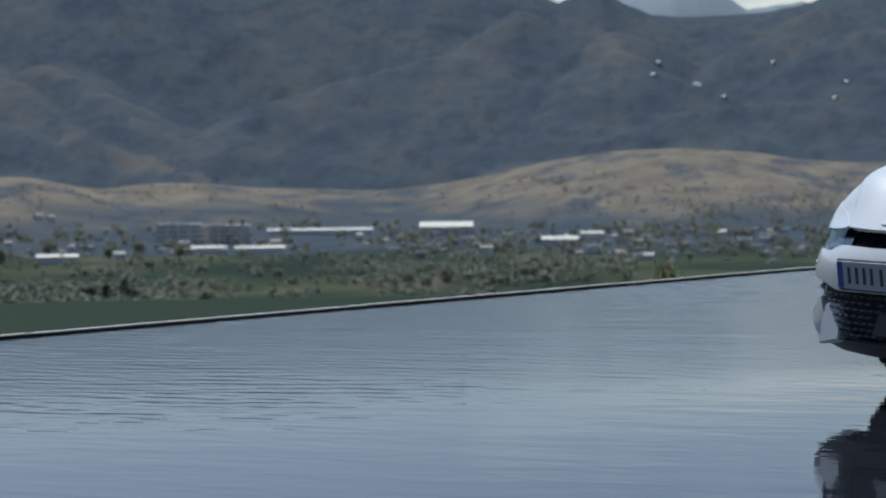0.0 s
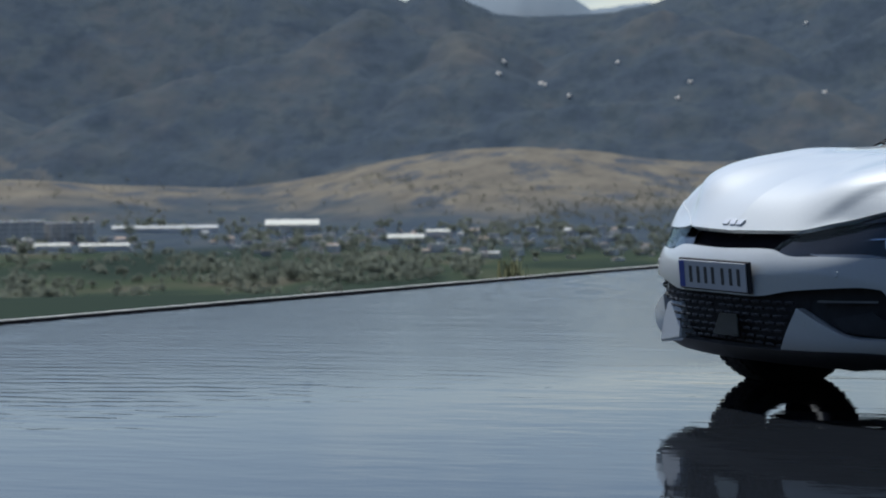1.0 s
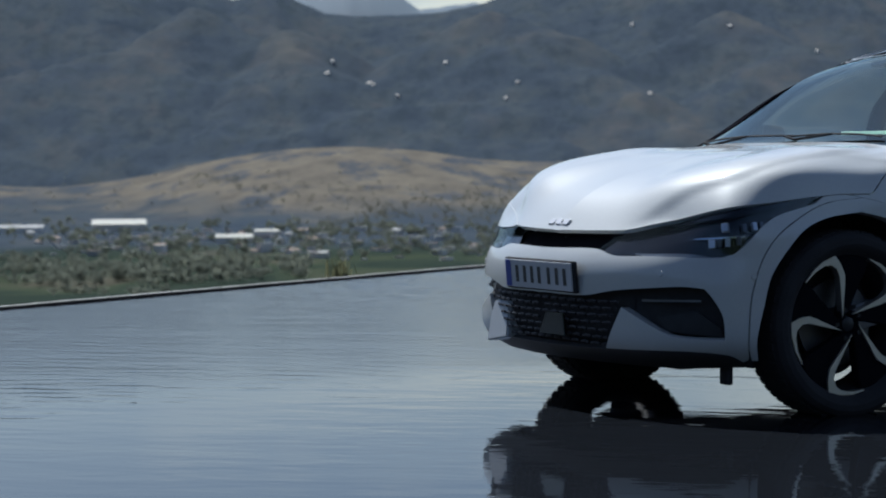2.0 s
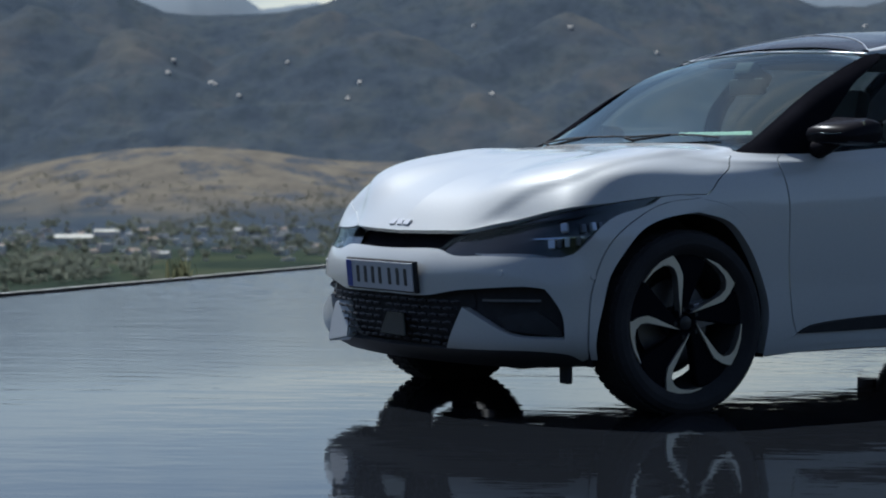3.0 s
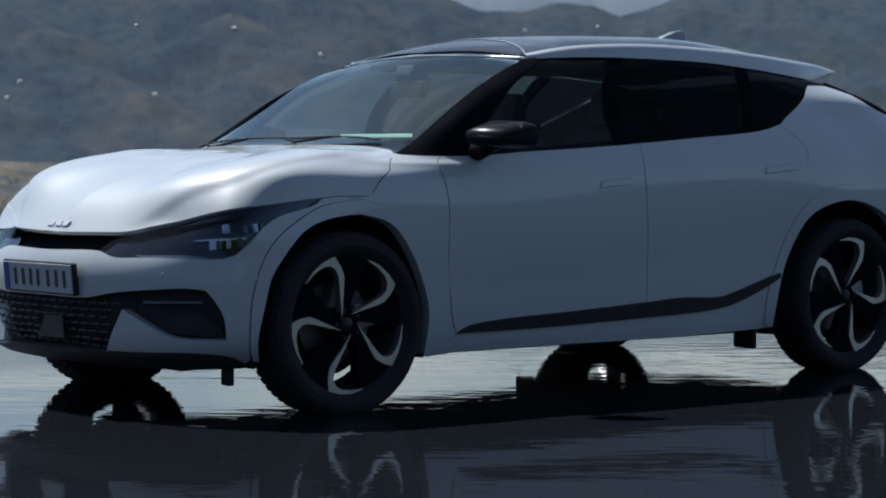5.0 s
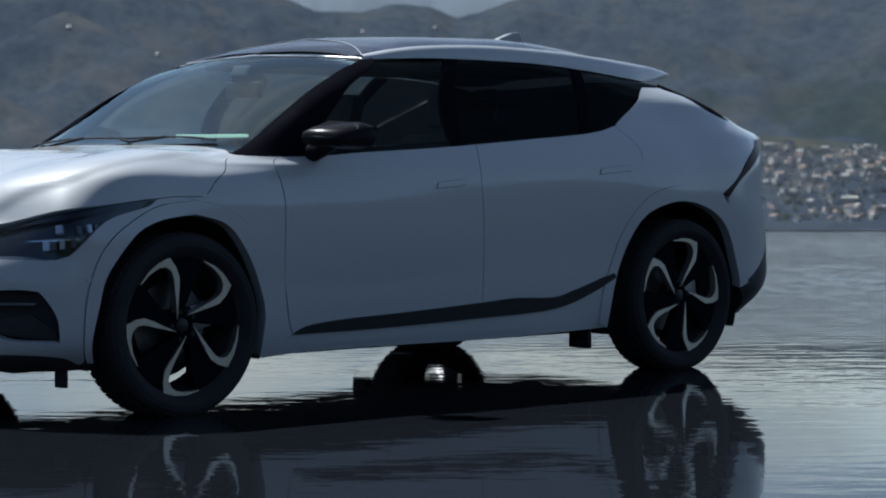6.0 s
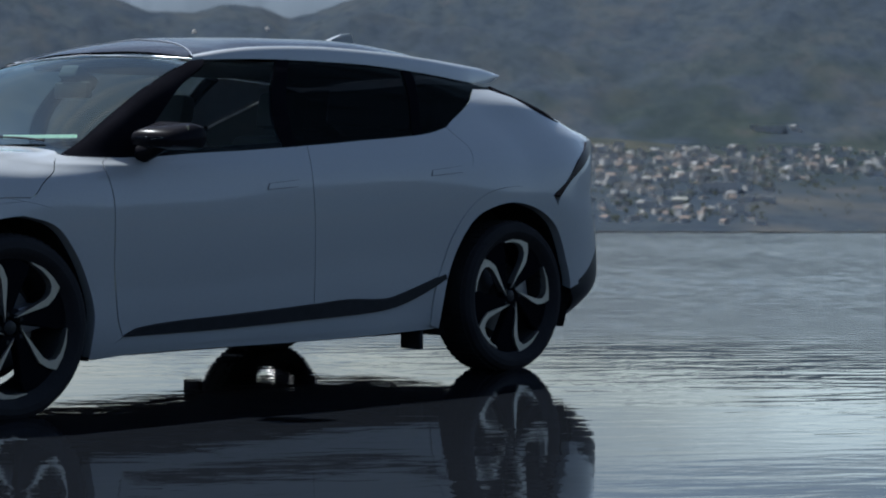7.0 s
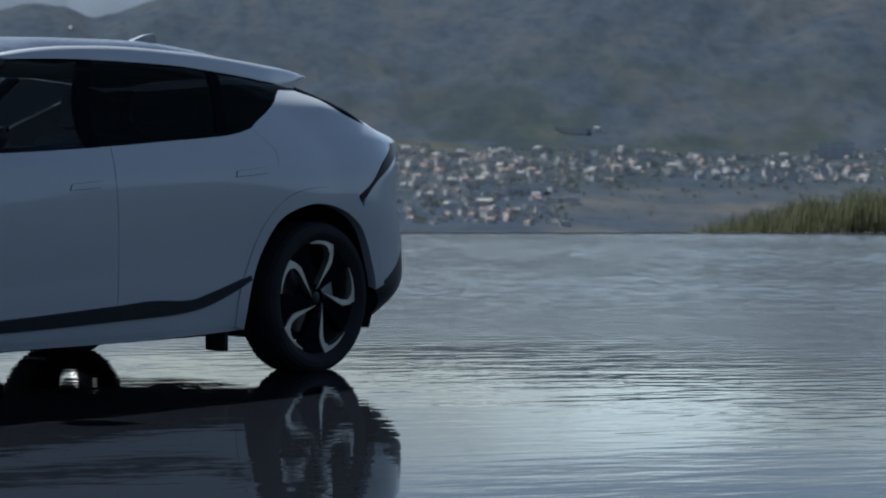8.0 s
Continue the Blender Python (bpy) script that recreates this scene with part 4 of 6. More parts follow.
def panel(name, points, material, parent, inset=0.002, lift=0.0, flange=0.02, side=1, full=False, label="", grid=0.03, fair=False):
    """A sheet of the body inside an outline, with its edges turned inwards. lift: metres outwards; side: -1 for the car's right;
    full: the outline is the left half, joined at the middle with its mirror image; fair: smoothed to a low polynomial, as bent glass is."""
    rim = outline(points)
    mid = on_middle(rim)
    d = np.roll(rim, -1, 0) - np.roll(rim, 1, 0)
    normal = np.stack([-d[:, 1], d[:, 0]], 1) / (np.linalg.norm(d, axis=1, keepdims=True) + 1e-9)
    rim = np.clip(rim + normal * inset * (~mid[:, None]), [0, 0], [KU[-1], KV[-1]])
    lo, hi = rim.min(0), rim.max(0)
    gx, gy = np.meshgrid(np.arange(lo[0] + grid / 2, hi[0], grid), np.arange(lo[1] + grid / 2, hi[1], grid))
    pts = np.stack([gx.ravel(), gy.ravel()], 1)
    pts = pts[inside(rim, pts)]
    if len(pts):
        far = np.min(((pts[:, None] - rim[None]) ** 2).sum(2), axis=1) > (0.4 * grid) ** 2
        pts = pts[far]
    n = len(rim)
    flat = [Vector(p) for p in np.concatenate([rim, pts])]
    v2, _, faces, src, _, _ = delaunay_2d_cdt(flat, [], [list(range(n))], 1, 1e-5)
    uv = np.array([tuple(v) for v in v2])
    verts, norms = bilinear(BODY, uv), bilinear(BODY_N, uv)
    norms /= np.linalg.norm(norms, axis=1, keepdims=True)
    if fair:
        mx = verts[:, 0].mean()
        terms = [(i, j) for i in range(4) for j in (0, 2, 4)]
        a = np.stack([(verts[:, 0] - mx) ** i * verts[:, 1] ** j for i, j in terms], 1)
        k = np.linalg.lstsq(a, verts[:, 2], rcond=None)[0]
        verts[:, 2] = a @ k
        gx = sum(c * i * (verts[:, 0] - mx) ** max(i - 1, 0) * verts[:, 1] ** j for c, (i, j) in zip(k, terms))
        gy = sum(c * j * (verts[:, 0] - mx) ** i * verts[:, 1] ** max(j - 1, 0) for c, (i, j) in zip(k, terms))
        norms = np.stack([-gx, -gy, np.ones_like(gx)], 1)
        norms /= np.linalg.norm(norms, axis=1, keepdims=True)
    verts = verts + norms * lift
    spot = {}
    for k, s in enumerate(src):
        for q in s:
            spot[q] = k
    loop = [spot[k] for k in range(n) if k in spot]
    rv, rn = verts[loop], norms[loop]
    keep = [not (mid[a] and mid[(a + 1) % n]) for a in range(n)] if len(loop) == n else [True] * len(loop)
    base = len(verts)
    allv = [verts, rv, rv - rn * flange]
    m = len(loop)
    quads = [(base + i, base + m + i, base + m + (i + 1) % m, base + (i + 1) % m) for i in range(m) if keep[i]] if flange else []
    V = np.concatenate(allv) if flange else verts
    N = np.concatenate([norms, rn, rn]) if flange else norms
    F = [tuple(f) for f in faces] + quads
    if full:
        k = len(V)
        F = F + [tuple(k + q for q in reversed(f)) for f in F]
        V, N = np.concatenate([V, V * (1, -1, 1)]), np.concatenate([N, N * (1, -1, 1)])
    elif side < 0:
        V, N = V * (1, -1, 1), N * (1, -1, 1)
        F = [tuple(reversed(f)) for f in F]
    me = bpy.data.meshes.new(name)
    me.from_pydata([tuple(v) for v in V], [], F)
    me.shade_smooth()
    loops = []
    for f in F:
        if len(f) == 4:
            e = np.cross(V[f[1]] - V[f[0]], V[f[3]] - V[f[0]])
            e = e / (np.linalg.norm(e) + 1e-9)
            loops += [tuple(e)] * 4
        else:
            loops += [tuple(N[i]) for i in f]
    me.normals_split_custom_set(loops)
    return link(name, me, material, parent, label)


def both(name, points, material, parent, **options):
    """The same panel on the car's left and right."""
    return [panel(name, points, material, parent, side=s, **options) for s in (1, -1)]


# ---- the car ----
CAR = pose(-0.596, 9.414, -0.02, 0, 0, 217.3)
car = thing("car", CAR, "white electric crossover car with black roof, parked in shallow pool water", "car")


hood = panel("hood", HOOD, PAINT, car, full=True, grid=.013)
at, up = bilinear(BODY, near((.70, 0, .735))[None])[0], Vector(bilinear(BODY_N, near((.70, 0, .735))[None])[0])
for y, slant in ((-.075, .3), (-.02, -.3), (.035, .3)):
    # plain strokes of the maker's badge
    bm = box(bmesh.new(), (-.021, -.003, -.013), (.021, .005, .013), .003)
    for v in bm.verts:
        v.co.x += slant * v.co.z
    turn = Matrix((Vector((0, 1, 0)), -up, Vector((0, 1, 0)).cross(-up))).transposed().to_4x4()
    bmesh.ops.transform(bm, matrix=Matrix.Translation((at[0] + .002 - abs(y) * .06, y, at[2] + .004)) @ turn, verts=bm.verts[:])
    part("badge_stroke", bm, LED_WHITE, hood, "small pale metal badge stroke")
panel("nose_slot", SLOT, MATT_BLACK, car, full=True, lift=-.05, inset=-.015, flange=0, label="black recessed strip between the headlights")
bumper = panel("front_bumper", [SLOT[7], SLOT[6], SLOT[5], LAMP[11], LAMP[10], LAMP[9], LAMP[8], LAMP[7], LAMP[6], LAMP[5], HOOD[8], RINGF[5], RINGF[4], RINGF[3], RINGF[2], RINGF[1], RINGF[0], (.405, .885, .228), BUMPER_LOW[3], BUMPER_LOW[2], BUMPER_LOW[1], BUMPER_LOW[0]] + FOG[8:0:-1] + [FOG[0], GRILLE[1], GRILLE[0]], PAINT, car, full=True, flange=.05)
panel("front_lip", [(.765, 0, .262), *BUMPER_LOW, (.40, .84, .205), (.59, .63, .20), (.67, .33, .20), (.70, 0, .20)], LIP_GREY, car, full=True, label="dark grey lower bumper lip")
lower_grille = panel("lower_grille", GRILLE, BLACK_PLASTIC, car, full=True, lift=-.045, inset=-.02, flange=0, label="black mesh lower grille")
for side in (1, -1):
    pocket = panel("fog_pocket", FOG, BLACK_PLASTIC, car, lift=-.05, inset=-.03, flange=0, side=side, label="black air curtain pocket")
    panel("fin", [FOG[7], FOG[5], (.53, .875, .36), (.60, .80, .43), (.70, .66, .40)], CLADDING, pocket, lift=-.03, inset=.004, side=side)
    panel("trim_line", [(*p[:2], p[2] + .004) for p in FOG_LINE] + [(*p[:2], p[2] - .004) for p in FOG_LINE[::-1]], STEEL, pocket, lift=-.022, inset=0, flange=.01, side=side, label="thin bright trim line")


def grille_row(z, y0, y1, side):
    """A broken slat of the lower grille, following the bumper."""
    bm = bmesh.new()
    for k, y in enumerate(np.arange(y0, y1, .062)):
        for e in (side,):
            a, b = (bilinear(BODY, near((.79 - .35 * t * t, abs(t), z))[None])[0] - (.012, 0, 0) for t in (y, min(y + .046, y1)))
            a, b = Vector(a), Vector(b)
            a.y, b.y = math.copysign(a.y, y) * e, math.copysign(b.y, y + .02) * e
            tube(bm, [a, (a + b) / 2 + Vector((.004, 0, .004)), b], .0055, 6)
    return bm


for k in range(7):
    z = .285 + k * .026
    for side in (1, -1):
        part("slat", grille_row(z, .008 + .02 * (k % 2), .41 + .012 * k, side), CLADDING, lower_grille, smooth=50)
bm = bmesh.new()
prism(bm, [(.0, -.045), (.20, -.045), (.185, .045), (.055, .045)], -.012, .0, .004)
bmesh.ops.transform(bm, matrix=pose(.798, -.01, .345, 0, 0, 90) @ Matrix.Diagonal((1, -1, 1, 1)), verts=bm.verts[:])
part("radar_cover", bm, GLOSS_BLACK, lower_grille, "smooth dark radar cover")

# the right-hand corner blade of the bumper and the fender edge over the right headlight
FANG = [(0.763, -0.44, 0.406), (0.742, -0.345, 0.407), (0.778, -0.31, 0.262), (0.813, -0.42, 0.241), (0.784, -0.44, 0.344)]
bm = bmesh.new()
outer = [bm.verts.new(p) for p in FANG]
inner = [bm.verts.new((x - .09, y + .01, z)) for x, y, z in FANG]
bm.faces.new(outer)
bm.faces.new(inner[::-1])
for k in range(5):
    bm.faces.new((outer[k], outer[(k + 1) % 5], inner[(k + 1) % 5], inner[k]))
bmesh.ops.bevel(bm, geom=bm.edges[:], offset=.006, segments=2, affect="EDGES")
part("corner_blade", bm, PAINT, bumper, "white blade at the bumper's corner", smooth=40)
panel("fender_edge", [*LAMP[:8], (.404, .885, .697), (.47, .855, .688), (.55, .775, .700), (.62, .61, .706)], PAINT, car, side=-1, lift=.004, inset=-.006, flange=.012)

# Headlights: dark housing, rows of reflectors, clear lens
for side in (1, -1):
    lamp = panel("headlight", LAMP, GLOSS_BLACK, car, lift=-.035, inset=-.012, flange=0, side=side, label="slim dark headlight with clear lens")
    for k, p in enumerate(LED):
        uv = near(p)[None]
        at, n = Vector(bilinear(BODY, uv)[0]), Vector(bilinear(BODY_N, uv)[0])
        at -= n * .018
        w = .013 if k % 4 == 0 else .009
        bm = box(bmesh.new(), (-w, -.012, -.016), (w, .012, .016), .003)
        turn = Vector((0, -1, 0)).rotation_difference(-n).to_matrix().to_4x4()
        bmesh.ops.transform(bm, matrix=Matrix.Diagonal((1, side, 1, 1)) @ Matrix.Translation(at) @ turn, verts=bm.verts[:])
        part("led_cell", bm, LED_WHITE if k % 4 in (0, 2) else STEEL, lamp, "bright square reflector" if k % 4 in (0, 2) else "")
    panel("light_bar", [(*p[:2], p[2] + .003) for p in LAMP_LINE] + [(*p[:2], p[2] - .003) for p in LAMP_LINE[::-1]], CHROME, lamp, lift=-.02, inset=0, flange=.01, side=side)
    panel("upper_trim", [LAMP[1], LAMP[3], LAMP[5], (.16, .925, .818), (.40, .85, .765), (.55, .66, .735)], GLOSS_BLACK, lamp, lift=-.016, inset=.004, flange=.01, side=side)
    panel("lower_trim", [LAMP[9], LAMP[10], (.70, .52, .640), (.60, .74, .640)], LAMP_TRIM, lamp, lift=-.016, inset=.004, flange=.01, side=side)
    pane = panel("lens", LAMP, LENS, lamp, inset=.001, lift=-.002, flange=.012, side=side, label="clear headlight lens")
    for p in SENSORS:
        uv = near(p)[None]
        at, n = Vector(bilinear(BODY, uv)[0]), Vector(bilinear(BODY_N, uv)[0])
        bm = bmesh.new()
        bmesh.ops.create_cone(bm, cap_ends=True, segments=20, radius1=.012, radius2=.0105, depth=.006, matrix=Matrix.Diagonal((1, side, 1, 1)) @ Matrix.Translation(at) @ Vector((0, 0, 1)).rotation_difference(n).to_matrix().to_4x4())
        part("parking_sensor", bm, PAINT, bumper, smooth=40)

# Number plate in its holder; the characters are plain bars
PLATE_AT = pose(.806, .016, .530, 5, 0, 90)
plate = part("plate_holder", box(bmesh.new(), (-.272, -.003, -.062), (.272, .014, .062), .006, PLATE_AT), BLACK_PLASTIC, bumper, "black plate holder")
part("number_plate", box(bmesh.new(), (-.26, -.010, -.055), (.26, -.004, .055), .002, PLATE_AT), PLATE_WHITE, bumper, "white number plate with dark characters")
part("plate_band", box(bmesh.new(), (-.257, -.0115, -.052), (-.215, -.0102, .052), 0, PLATE_AT), PLATE_BLUE, bumper, "blue band of the number plate")
for k, x in enumerate((-.165, -.105, -.047, .010, .085, .148, .208)):
    part("plate_character", box(bmesh.new(), (x - .011, -.0115, -.033), (x + .011, -.0102, .033), 0, PLATE_AT), PLATE_INK, bumper)

# Sides
both("fender", HOOD[8:14] + DOORF_FRONT[:6] + [RINGF[11]] + RINGF[10:4:-1], PAINT, car)
both("wheel_arch_front", [(.405, .885, .228)] + RINGF + ARCHF[::-1] + [(.372, .885, .228)], PAINT, car, lift=.005, inset=.0006, flange=.05, label="raised front wheel arch lip")
both("wheel_arch_rear", RINGR + ARCHR[::-1], PAINT, car, lift=.005, inset=.0006, flange=.05, label="raised rear wheel arch lip")
for side in (1, -1):
    door = panel("front_door", DOORF_FRONT[:6] + SKIRT_UP[:4] + DOORF_REAR[2::-1] + DLO_BOT[3:0:-1], PAINT, car, side=side)
    rear = panel("rear_door", DOORF_REAR[:3] + SKIRT_UP[3:] + RINGR[2:5] + [(-2.62, .905, 1.0)] + DLO_BOT[8:4:-1], PAINT, car, side=side, inset=.0012)
    for d, k in ((door, 0), (rear, 4)):
        panel("handle_recess", HANDLES[k:k + 4], BLACK_PLASTIC, d, lift=.0012, inset=0, flange=0, side=side)
        panel("door_handle", HANDLES[k:k + 4], PAINT, d, lift=.0045, inset=.0028, flange=.003, side=side, label="flush body-coloured door handle")
    panel("door_window", A_GLASS + [DLO_TOP[2], (-1.60, .67, 1.425), BPIL[0]] + DLO_BOT[3:1:-1], SIDE_GLASS, door, lift=-.004, inset=.001, flange=.005, side=side, label="lightly tinted side window")
    panel("door_window", [BPIL[2], (-1.68, .67, 1.427), DLO_TOP[4], CPIL[1], CPIL[0]] + DLO_BOT[6:4:-1], PRIVACY if side > 0 else REAR_TINT, rear, lift=-.004, inset=.001, flange=.005, side=side, label="dark privacy side window")
    quarter = panel("rear_quarter", DLO_BOT[8:12] + RG_IN[1:4] + DUCK[:2] + [TAIL_OUT[8], TAIL_OUT[7], TAIL_OUT[6], TAIL_OUT[5]] + RINGR[8:3:-1] + [(-2.62, .905, 1.0)], PAINT, car, side=side, inset=.0012)
    panel("quarter_window", [CPIL[2], CPIL[3], DLO_TOP[5], DLO_TOP[6], (-3.03, .64, 1.345), DLO_BOT[11], DLO_BOT[10], DLO_BOT[9], DLO_BOT[8], DLO_BOT[7]], PRIVACY, quarter, lift=-.004, inset=.001, flange=.005, side=side, label="dark privacy quarter window")
both("front_pillar", A_WS + DLO_TOP[:2] + A_GLASS[::-1] + [DLO_BOT[1], DLO_BOT[0]], MATT_BLACK, car, label="gloss black windscreen pillar")
both("centre_pillar", [BPIL[0], (-1.60, .67, 1.425), (-1.68, .67, 1.427), BPIL[2]], MATT_BLACK, car, inset=-.001)
both("rear_pillar", [CPIL[0], CPIL[1], CPIL[3], CPIL[2]], MATT_BLACK, car, inset=-.001)
both("skirt", SKIRT_LOW + SKIRT_UP[::-1], CLADDING, car, lift=.008, inset=0, label="dark plastic side skirt rising to the rear wheel")
both("sill", SKIRT_LOW + [RINGR[1], (-2.40, .862, .262)] + SILL_CREASE[2::-1], PAINT, car, inset=.001)
both("sill_lower", SILL_CREASE[:3] + [(-2.40, .862, .262), (-2.41, .842, .236)] + SILL_BOT[2::-1], PAINT, car, lift=-.004, inset=.0005)

# Glass and roof
panel("windscreen", [(-.345, 0, 1.05), (-.345, .2, 1.05), (-.35, .42, 1.048), (-.36, .62, 1.04)] + A_WS + [(-1.16, .35, 1.437), (-1.125, 0, 1.447)], WINDSCREEN, car, full=True, lift=-.003, inset=.003, flange=.006, fair=True, label="raked clear windscreen")
panel("roof", [(-1.125, 0, 1.447), (-1.16, .35, 1.437), A_WS[4]] + RAIL_IN[:5] + [(-2.78, .43, 1.468), (-2.93, .30, 1.495), (-2.99, 0, 1.522), (-1.6, 0, 1.54)], ROOF_BLACK, car, full=True, lift=-.001, label="gloss black roof")
RAIL_TOP = [(-1.174, 0.625, 1.426), (-1.343, 0.637, 1.456), (-1.568, 0.643, 1.478), (-1.911, 0.645, 1.489), (-2.316, 0.635, 1.481), (-2.642, 0.615, 1.464), (-2.924, 0.585, 1.445), (-3.1, 0.548, 1.433), (-3.269, 0.5, 1.411)]
RAIL_LOW = [tuple(p) for p in DLO_TOP[:1] + DLO_TOP[2:7]] + [(-3.0, 0.592, 1.362), (-3.12, 0.56, 1.369), (-3.262, 0.5, 1.402)]


def resample(points, n):
    """n places along a smooth line through points, evenly along x."""
    p = np.array(points)
    fine = []
    for k in range(len(p) - 1):
        a, b, c, d = p[max(k - 1, 0)], p[k], p[k + 1], p[min(k + 2, len(p) - 1)]
        for t in np.arange(0, 1, .05):
            fine.append(.5 * (2 * b + (c - a) * t + (2 * a - 5 * b + 4 * c - d) * t * t + (3 * b - a - 3 * c + d) * t**3))
    fine = np.array(fine + [p[-1]])
    at = np.maximum.accumulate(fine[0, 0] - fine[:, 0])
    return np.stack([np.interp(np.linspace(0, at[-1], n), at, fine[:, k]) for k in range(3)], 1)


def roof_rail(side):
    """The white rail along the roof's edge, running back into the tip of the spoiler."""
    bm = bmesh.new()
    rows = []
    for low, high in zip(resample(RAIL_LOW, 48), resample(RAIL_TOP, 48)):
        mid = (low + high) / 2 + (0, .006, .002)
        ring = [low - (0, .05, -.004), low, low * .75 + high * .25 + (0, .004, .001), mid, low * .25 + high * .75 + (0, .004, .002), high, high - (0, .02, -.004), high - (0, .11, .004)]
        rows.append([bm.verts.new((x, y * side, z)) for x, y, z in ring])
    for a, b in zip(rows, rows[1:]):
        for k in range(len(a) - 1):
            bm.faces.new((a[k], b[k], b[k + 1], a[k + 1]))
    return bm


for side in (1, -1):
    part("roof_rail", roof_rail(side), PAINT, car, "white roof side rail", smooth=50)
panel("rear_window", RGLASS + [(-3.64, 0, 1.19), (-3.27, 0, 1.385)], PRIVACY, car, full=True, lift=-.003, label="dark rear window")
both("rear_window_trim", RGLASS + [DUCK[0]] + RG_IN[::-1] + [DLO_TOP[7]], MATT_BLACK, car, inset=.001, lift=.003)
panel("tailgate", [RGLASS[2], DUCK[0], DUCK[1], TAIL_OUT[8], (-3.83, 0, 1.12), (-3.64, 0, 1.19)], PAINT, car, full=True)
panel("tail_lamp", TAIL_OUT + [(-3.83, 0, 1.12), (-3.85, 0, 1.08)], TAIL_RED, car, full=True, lift=.005, inset=0, flange=.02, label="dark red tail light strip across the tail")
panel("rear_bumper", TAIL_OUT[4::-1] + [(-3.85, 0, 1.08), (-3.84, 0, .60)] + RB_BLACK[:4] + RINGR[11:7:-1], PAINT, car, full=True)
panel("rear_lower_bumper", RB_BLACK[:4] + [ARCHR[11], (-3.40, .80, .255), (-3.56, .70, .245), (-3.70, 0, .245), (-3.84, 0, .60)][:4] + [(-3.84, 0, .60)], CLADDING, car, full=True, inset=.001, label="dark lower rear bumper")


def spoiler():
    """A thin wing carried back from the roof, with a rounded trailing edge."""
    bm = bmesh.new()
    rows = []
    for y in np.linspace(-.545, .545, 31):
        s = abs(y) / .545
        x0, x1, z1 = -2.86, -3.262 + .03 * s**4, 1.410 - .004 * s**2
        z0 = float(bilinear(BODY, near((x0, abs(y), 1.56 - .12 * s))[None])[0][2]) - .004
        ring = []
        for t in np.linspace(0, 1, 9):
            x, z = x0 + (x1 - x0) * t, z0 + (z1 - z0) * t + .006 * math.sin(math.pi * t)
            ring.append((x, y * (1 - .10 * t), z + .004))
        for t in np.linspace(1, 0, 9):
            x, z = x0 + (x1 - x0) * t, z0 + (z1 - z0) * t - .006 - .040 * (1 - t) ** .7 - .012 * math.sin(math.pi * t)
            ring.append((x, y * (1 - .10 * t), z))
        rows.append([bm.verts.new(p) for p in ring])
    n = len(rows[0])
    for a, b in zip(rows, rows[1:]):
        for k in range(n):
            bm.faces.new((a[k], a[(k + 1) % n], b[(k + 1) % n], b[k]))
    bm.faces.new(rows[0])
    bm.faces.new(rows[-1][::-1])
    return bm


part("roof_spoiler", spoiler(), PAINT, car, "white roof spoiler", smooth=45)
bm = bmesh.new()
fin = [(-2.53, 1.55), (-2.60, 1.577), (-2.67, 1.602), (-2.735, 1.610), (-2.75, 1.545)]
prism(bm, fin, -.018, .018)
bmesh.ops.bevel(bm, geom=bm.edges[:], offset=.006, segments=2, affect="EDGES")
part("antenna_fin", bm, PAINT, car, "white shark fin antenna", smooth=50)

# Door mirrors: the left one opened out, the right one folded in
for side in (1, -1):
    bm = box(bmesh.new(), (-.09, -.115, -.056), (.085, .115, .058), .045)
    for v in bm.verts:
        t = (v.co.x + .09) / .175
        v.co.z *= 1 - .60 * max(0, t - .25)
        v.co.y *= 1 - .15 * t
        v.co.x -= .35 * (v.co.y + .11)
        v.co.z += -.015 * v.co.y - .02 * t - (1.1 * (v.co.y + .02) ** 2 if v.co.z > 0 else 0)
    at = pose(-.665, 1.0, 1.092) if side > 0 else pose(-.82, .93, 1.092, 0, 0, 62)
    put = Matrix.Diagonal((1, side, 1, 1)) @ at
    bmesh.ops.transform(bm, matrix=put, verts=bm.verts[:])
    mirror = part("door_mirror", bm, MIRROR_SHELL, car, "gloss black door mirror" if side > 0 else "gloss black door mirror folded in", smooth=50)
    foot = [(-.70, .85, 1.012), (-.705, .92, 1.03), (-.71, .97, 1.055)] if side > 0 else [(-.70, .85, 1.012), (-.72, .90, 1.03), (-.76, .92, 1.055)]
    part("mirror_foot", tube(bmesh.new(), [(x, y * side, z) for x, y, z in foot], [.04, .03, .028], 10), MIRROR_SHELL, mirror, smooth=60)
    part("mirror_glass", box(bmesh.new(), (-.004, -.085, -.038), (.002, .085, .038), .002, put @ pose(-.097, .01, -.002, 0, 0, -19)), CHROME, mirror, "mirror glass")
    part("turn_lamp", box(bmesh.new(), (-.02, -.05, -.004), (.012, .09, .004), .003, put @ pose(.065, 0, -.017)), LENS, mirror)

# highlight on the roof's front edge, painted as a thin near-white tube
edge = [(-1.083, 0, 1.443), (-1.088, .19, 1.436), (-1.10, .35, 1.430), (-1.125, .49, 1.424), tuple(A_WS[4])]
part("header_highlight", tube(bmesh.new(), [(x, -y, z) for x, y, z in edge[:0:-1]] + edge, .0028, 6), LED_WHITE, car, "edge highlight over the windscreen, made as a thin pale strip", smooth=60)

